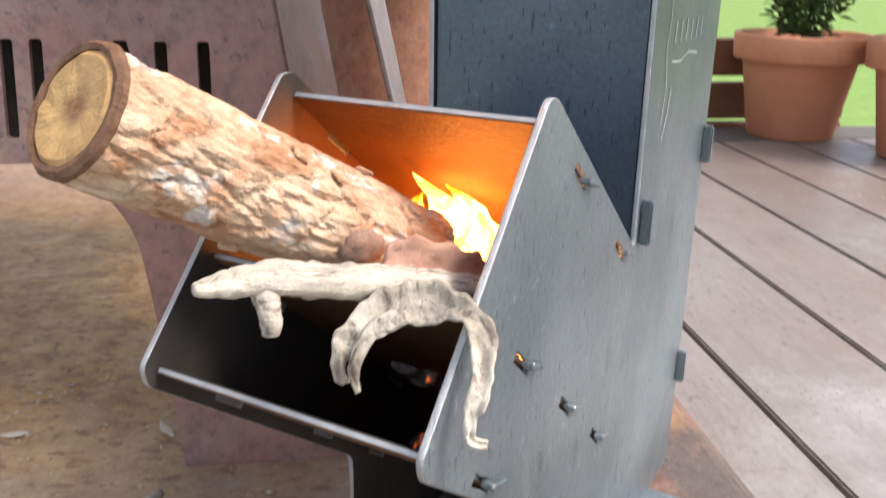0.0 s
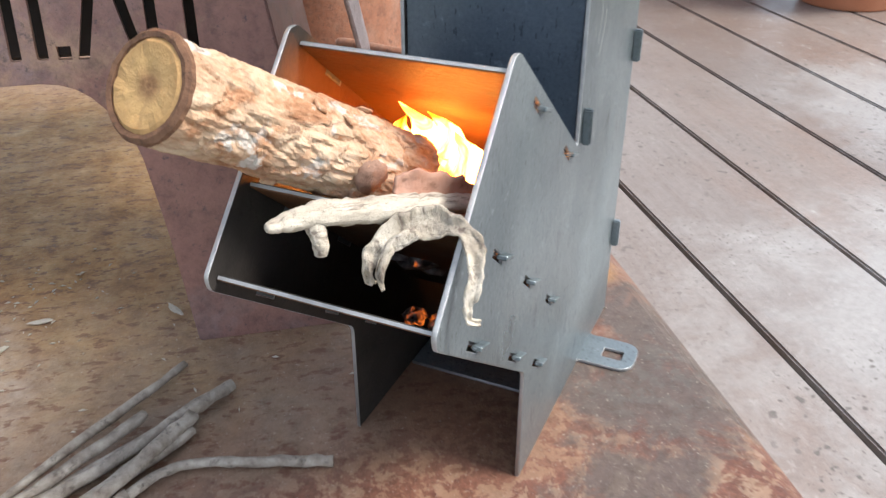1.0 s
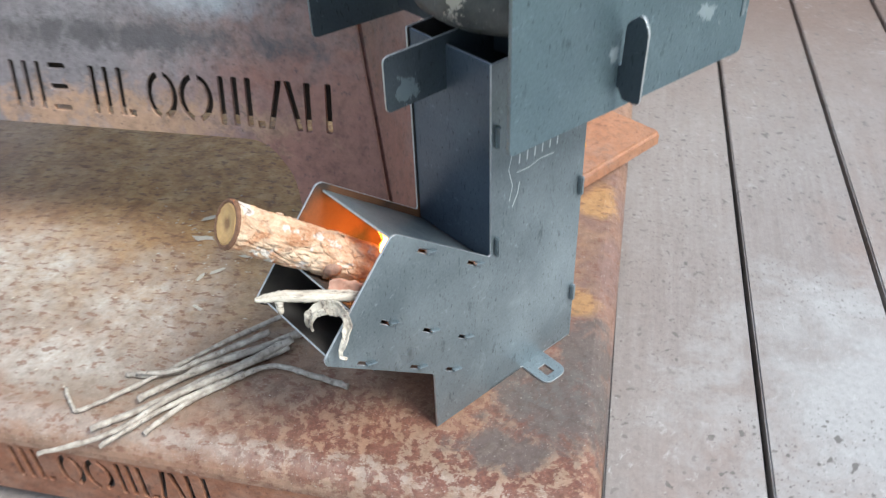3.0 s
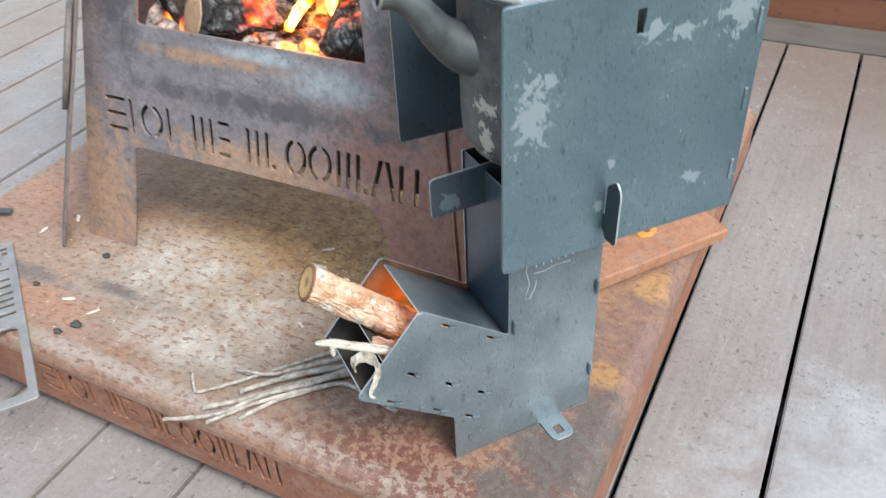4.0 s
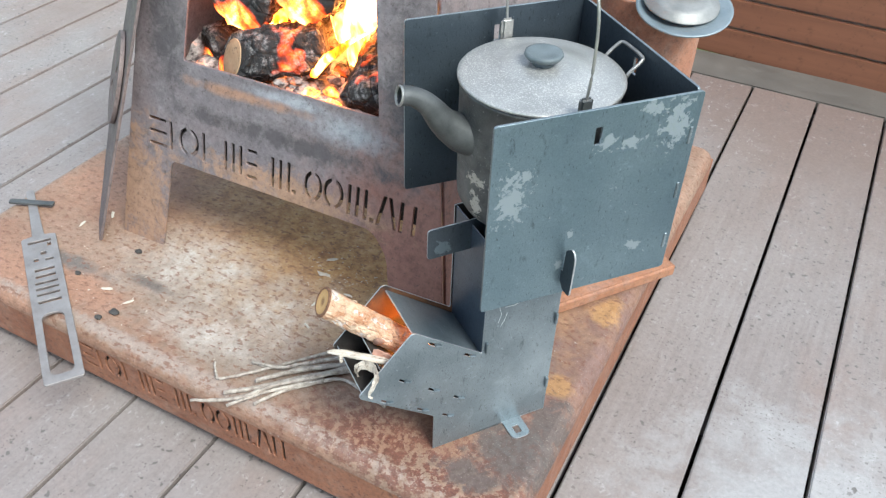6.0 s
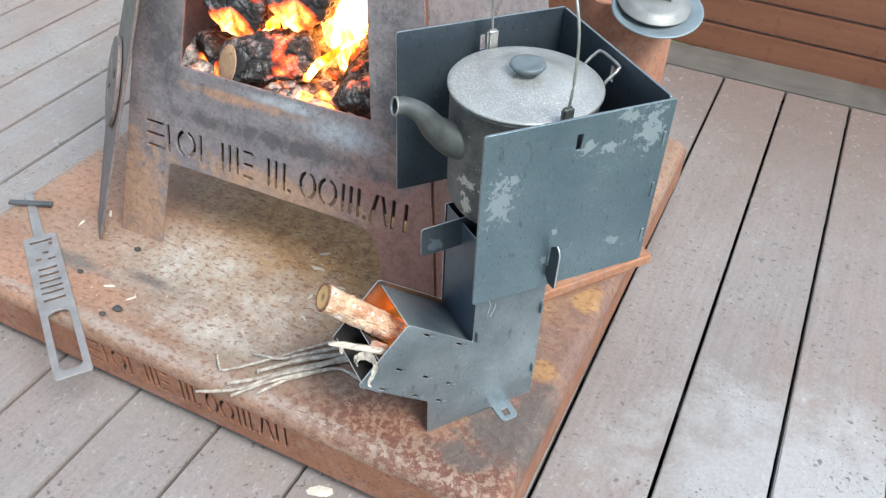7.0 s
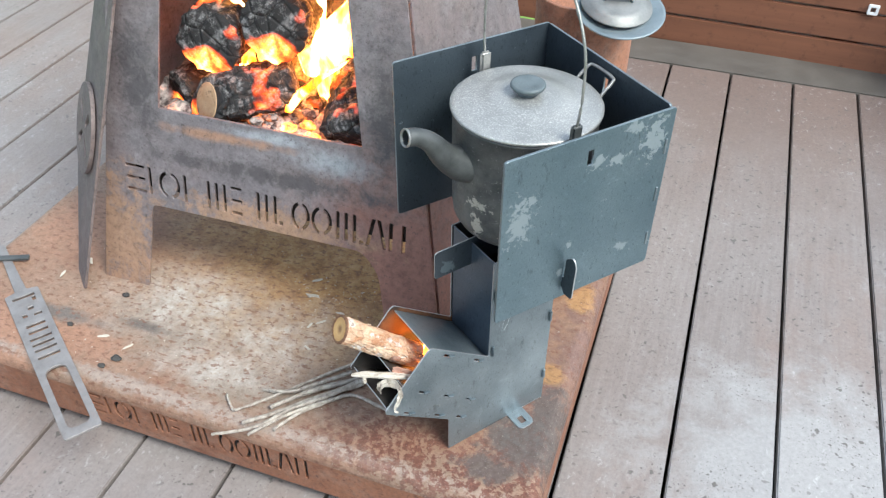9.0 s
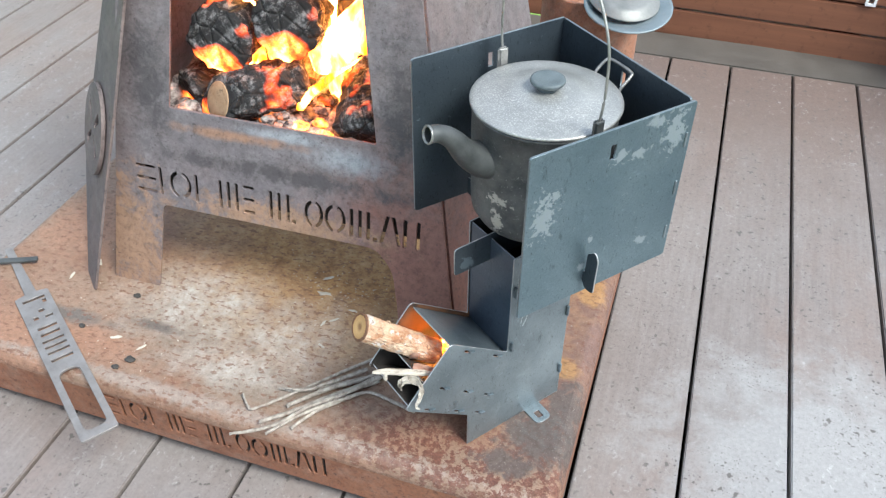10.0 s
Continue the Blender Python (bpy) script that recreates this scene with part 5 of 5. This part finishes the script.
twig([(-0.297, -0.084), (-0.250, -0.056), (-0.220, -0.020), (-0.183, 0.019), (-0.146, 0.066)], 0.0024, 0.0042, ("long pale twig, bent along its length", (0.0, 0.002, 0.008, 0.007, 0.006)))
twig([(-0.226, -0.050), (-0.211, -0.020), (-0.192, 0.002), (-0.156, 0.036), (-0.118, 0.033), (-0.083, 0.027)], 0.0028, 0.0030, ("dark forked twig bent sideways at a joint", (0.0, 0.0, 0.001, 0.001, 0.001, 0.0)))
twig([(-0.252, -0.070), (-0.226, -0.032), (-0.202, -0.006), (-0.172, 0.022)], 0.0024, 0.0036, ("short pale peeled stick", (0.003, 0.003, 0.003, 0.003)))
twig([(-0.260, 0.004), (-0.232, 0.010), (-0.205, 0.034), (-0.168, 0.070)], 0.0020, 0.0036, ("thin twig with pale knots", (0.008, 0.008, 0.008, 0.008)))

# splinters, ash flakes and coals dropped on the plinth
M_COAL = plain_mat("dead_coal", (0.03, 0.028, 0.026), (0.07, 0.065, 0.06), 60, 0.9)
spots = ((-0.291, 0.196, 0.016), (-0.254, 0.149, 0.010), (-0.267, 0.137, 0.009), (-0.161, 0.172, 0.010), (-0.25, 0.096, 0.008), (-0.539, 0.017, 0.012), (-0.493, 0.011, 0.010), (-0.684, 0.108, 0.010), (-0.661, 0.148, 0.011), (-0.236, 0.176, 0.009), (-0.30, 0.23, 0.012))
for k, (x, y, s) in enumerate(spots):
    s *= 0.75
    bm = lump((s, s * 0.28, 0.0012), k + 31, 0.5, 1.8, 2)
    for v in bm.verts:
        v.co.y += 0.25 * s * noise.noise(Vector((v.co.x * 90, k, 0)))
        v.co.z += 0.0012 + 0.001 * abs(noise.noise(Vector((v.co.x * 60, k + 9, 0))))
    ob = part("wood_chip", bm, M_ASH)
    ob.matrix_world = pose(x, y, 0.0002, 0, 0, 40 * k)
    tagged(ob, "pale splinter of wood dropped on the plinth", "wood chip", "chips on the plinth")
for k, (x, y, s) in enumerate(((-0.494, -0.014, 0.008), (-0.506, -0.032, 0.006), (-0.60, 0.02, 0.005), (-0.56, 0.10, 0.006))):
    ob = part("dead_coal", lump((s, s * 0.7, 0.003), k + 3, 0.4, 2, 2), M_COAL)
    ob.matrix_world = pose(x, y, 0.0024)
    tagged(ob, "small black piece of dead coal on the plinth", "coal", "coals on the plinth")
bm = bmesh.new()
for k in range(230):
    x, y = (rng.gauss(-0.27, 0.05), rng.gauss(0.19, 0.05)) if k % 2 else (rng.uniform(-0.75, 0.1), rng.uniform(-0.03, 0.25))
    if math.hypot(x, y) < 0.1 or y < -0.04:
        continue
    s, an = rng.uniform(0.0006, 0.0026), rng.uniform(0, 6.28)
    c, d = math.cos(an) * s, math.sin(an) * s
    z = 0.0006
    v = [bm.verts.new(p) for p in ((x - c, y - d, z), (x + d * 0.3, y - c * 0.3, z + 0.0006), (x + c, y + d, z), (x - d * 0.3, y + c * 0.3, z + 0.0004))]
    bm.faces.new(v)
    w = bm.verts.new((x, y, 0.0001))
    for i in range(4):
        bm.faces.new((v[i], w, v[(i + 1) % 4]))
tagged(part("ash_flakes", bm, M_ASH), "scattered pale ash flakes and splinters on the plinth", "ash", kind="stuff")


# ---- the poker tool ----
# its own frame: x along the plate from the stem's tip to the grip
ta, tb = Vector((-0.820, 0.126)), Vector((-0.454, -0.137))
tool = empty("fire_tool", pose(ta.x, ta.y, 0.0012, 0, 0, math.degrees(math.atan2(tb.y - ta.y, tb.x - ta.x))))
tagged(tool, "flat steel fire tool with slots and a grip hole", "fire tool")
TL = (tb - ta).length
x0 = TL - 0.318
body = [(0.0, -0.006), (0.05, -0.0065), (x0 - 0.004, -0.0085), (x0, -0.0245), (TL, -0.0245), (TL, 0.0245), (x0, 0.0245), (x0 - 0.004, 0.0085), (0.05, 0.0065), (0.0, 0.006)]
cuts = [rect(x0 + 0.010, -0.016, x0 + 0.016, 0.016), rect(x0 + 0.0185, 0.010, x0 + 0.028, 0.0155), rect(x0 + 0.040, -0.001, x0 + 0.047, 0.007, 0.002), rect(x0 + 0.054, -0.012, x0 + 0.061, -0.005, 0.002), rect(x0 + 0.058, 0.004, x0 + 0.063, 0.015),
        rect(x0 + 0.080, -0.013, x0 + 0.086, 0.014), rect(x0 + 0.095, -0.013, x0 + 0.101, 0.014), rect(x0 + 0.111, -0.015, x0 + 0.116, 0.015), rect(x0 + 0.124, -0.015, x0 + 0.129, 0.015), rect(x0 + 0.137, -0.015, x0 + 0.142, 0.015), rect(x0 + 0.153, -0.015, x0 + 0.159, 0.015),
        rounded([(x0 + 0.182, -0.0145), (TL - 0.014, -0.0145), (TL - 0.014, 0.0145), (x0 + 0.182, 0.0145)], [0.014, 0.010, 0.010, 0.014], 6)]
part("blade", cut_plate([rounded(body, [0.003, 0, 0.002, 0.003, 0.004, 0.004, 0.003, 0.002, 0, 0.003])] + cuts, 0.004, 0.0006), M_TOOL, tool, "grey steel blade with cut slots")
hook = cut_plate([rounded([(-0.036, -0.005), (0.036, -0.005), (0.036, 0.005), (-0.036, 0.005)], 0.003)], 0.004, 0.0006)
hook.transform(Matrix.Translation((0.04, 0, 0.0042)) @ Matrix.Rotation(radians(60), 4, "Z"))
part("cross_bar", hook, M_SPOUT, tool)

# ---- leaf on the deck ----
leaf = part("dry_leaf", lump((0.018, 0.008, 0.0015), 4, 0.3, 2, 3), M_ASH)
leaf.matrix_world = pose(-0.120, -0.075, DECK + 0.0022, 0, 0, 25)
tagged(leaf, "pale curled dry leaf lying on the deck", "leaf")


# ---- pots and plants ----
def plant_pot(x, y, r, h, seed, lab):
    ob = empty("plant_pot", pose(x, y, DECK + 0.0006))
    k = r / 0.14
    prof = [(0.0, 0.0), (0.088 * k, 0.0), (0.091 * k, 0.003), (0.118 * k, h * 0.74), (0.119 * k, h * 0.75), (0.137 * k, h * 0.755), (0.1385 * k, h * 0.77), (0.1415 * k, h * 0.98), (0.139 * k, h), (0.128 * k, h), (0.125 * k, h * 0.9), (0.0, h * 0.89)]
    part("pot", lathe(prof, 56), M_TERRA, ob, "terracotta pot with a thick rim", smooth=True)
    part("soil", lathe([(0.0, h * 0.915), (0.08 * k, h * 0.92), (0.1245 * k, h * 0.905), (0.1245 * k, h * 0.895), (0.0, h * 0.895)], 40), M_SOIL, ob)
    r_ = random.Random(seed)
    bm = bmesh.new()
    for s in range(95):
        a, sp_ = r_.uniform(0, 6.28), r_.uniform(0.2, 1.0)
        top = Vector((math.cos(a) * sp_ * 0.16 * k, math.sin(a) * sp_ * 0.16 * k, h + r_.uniform(0.08, 0.22)))
        root = Vector((math.cos(a) * 0.05 * k * sp_, math.sin(a) * 0.05 * k * sp_, h * 0.91))
        for q in range(16):
            t = (q + 1) / 16
            p = root.lerp(top, t) + Vector((0, 0, 0.03 * math.sin(t * 3)))
            d = Vector((r_.uniform(-1, 1), r_.uniform(-1, 1), r_.uniform(-0.1, 0.9))).normalized()
            n_ = d.cross(Vector((0.3, 0.2, 1))).normalized()
            ln, w = r_.uniform(0.02, 0.042), r_.uniform(0.0035, 0.007)
            m_ = p + d * ln * 0.5
            v = [bm.verts.new(c) for c in (p, m_ + n_ * w, p + d * ln - Vector((0, 0, ln * 0.25)), m_ - n_ * w)]
            bm.faces.new((v[0], v[1], v[2]))
            bm.faces.new((v[0], v[2], v[3]))
    part("foliage", bm, M_LEAF, ob, "bushy narrow green leaves")
    return tagged(ob, lab, "potted plant", "pots at the deck's edge")


plant_pot(0.878, 1.42, 0.132, 0.208, 1, "terracotta pot with a pale water stain and a bushy green plant")
plant_pot(1.030, 1.19, 0.135, 0.215, 2, "terracotta pot with grassy green leaves")

# ---- fence of horizontal boards ----
fence = empty("fence", pose(0, 1.499, 0, 0, 0, -1.2))
tagged(fence, "low screen of oiled red-brown boards with narrow gaps", "fence", kind="structure")
for x in (-1.95, -0.75, 0.45):
    part("post", new_box((x, 0.026, -0.6), (x + 0.09, 0.115, 0.10), 0.003, 1), M_FENCE, fence)
fence_board = None
for k in range(3):
    z = DECK - 0.006 + k * 0.0755
    if fence_board is None:
        fence_board = part("board", new_box((-2.2, 0.0, 0.0), (0.68, 0.025, 0.0705), 0.003, 2), M_FENCE, fence)
        ob = fence_board
    else:
        ob = new("board", fence_board.data)
        ob.parent = fence
    ob.location = (0, 0, z)
low = empty("garden_edging", pose(0, 1.56, 0))
tagged(low, "low brown timber edging beyond the pots", "edging", kind="structure")
for k in range(4):
    part("board", new_box((0.70, 0.0, -0.5 + 0.098 * k + 0.004), (1.085, 0.025, -0.5 + 0.098 * k + 0.094), 0.003, 1), M_FENCE, low)
for k in range(2):
    part("board", new_box((0.70, 0.0, -0.108 + 0.096 * k + 0.004), (1.085, 0.025, -0.108 + 0.096 * k + 0.085), 0.003, 1), M_FENCE, low)
# small white fixing on the fence
clip = empty("fence_clip", pose(0.54, 1.4872, 0.044, 0, 0, -1.2))
tagged(clip, "small white plastic clip screwed to the fence board", "clip")
me = upright(cut_plate([rect(-0.012, -0.012, 0.012, 0.012, 0.002), rect(-0.006, -0.006, 0.006, 0.006, 0.001)], 0.006))
part("frame", me, M_WHITE, clip)
part("screw", new_box((-0.003, -0.0035, -0.003), (0.003, 0.0, 0.003), 0.001, 2), M_DARK, clip, "dark screw head")
# white slab added to stand in for the blown-out brightness beyond the fence
wall = part("garden_wall", new_box((-6.0, 2.6, -0.6), (0.9, 2.75, 1.3), 0.004, 1), M_WHITE)
tagged(wall, "white backdrop standing in for the glare beyond the fence", "wall", kind="structure")

# ---- decking, board by board ----
# unseen dark slab, added so the gaps between boards look shaded
gap_slab = part("under_deck_soil", new_box((-2.3, -1.9, -0.495), (2.4, 1.54, -0.36)), M_SOIL)
tagged(gap_slab, "dark slab added under the deck to darken its gaps", "soil", kind="structure")
deck = empty("deck", pose(0, 0, DECK, 0, 0, 0.63))
tagged(deck, "weathered grey-brown deck of wide boards with dark gaps", "deck", kind="structure")
PITCH, BW = 0.1453, 0.1397
first = None
for k in range(-17, 15):
    x = 0.2743 + PITCH * k
    if first is None:
        first = part("board", new_box((0.0, -1.9, -0.025), (BW, 1.355, 0.0), 0.0018, 2), M_DECK, deck)
        ob = first
    else:
        ob = new("board", first.data)
        ob.parent = deck
    ob.location = (x + 0.0028, 0.0006 * (k % 3), 0)
part("edge_board", new_box((-2.3, 1.359, -0.025), (2.4, 1.492, -0.0002), 0.003, 2), M_EDGEBOARD, deck, "weathered edge board, coloured darker for the shade by the fence")
part("fascia", new_box((-2.3, 1.44, -0.33), (2.4, 1.465, -0.0262), 0.002, 1), M_DARK, deck)
for y in (-1.5, -0.9, -0.3, 0.3, 0.9, 1.30):
    part("joist", new_box((-2.3, y, -0.16), (2.4, y + 0.045, -0.0255)), M_DARK, deck)
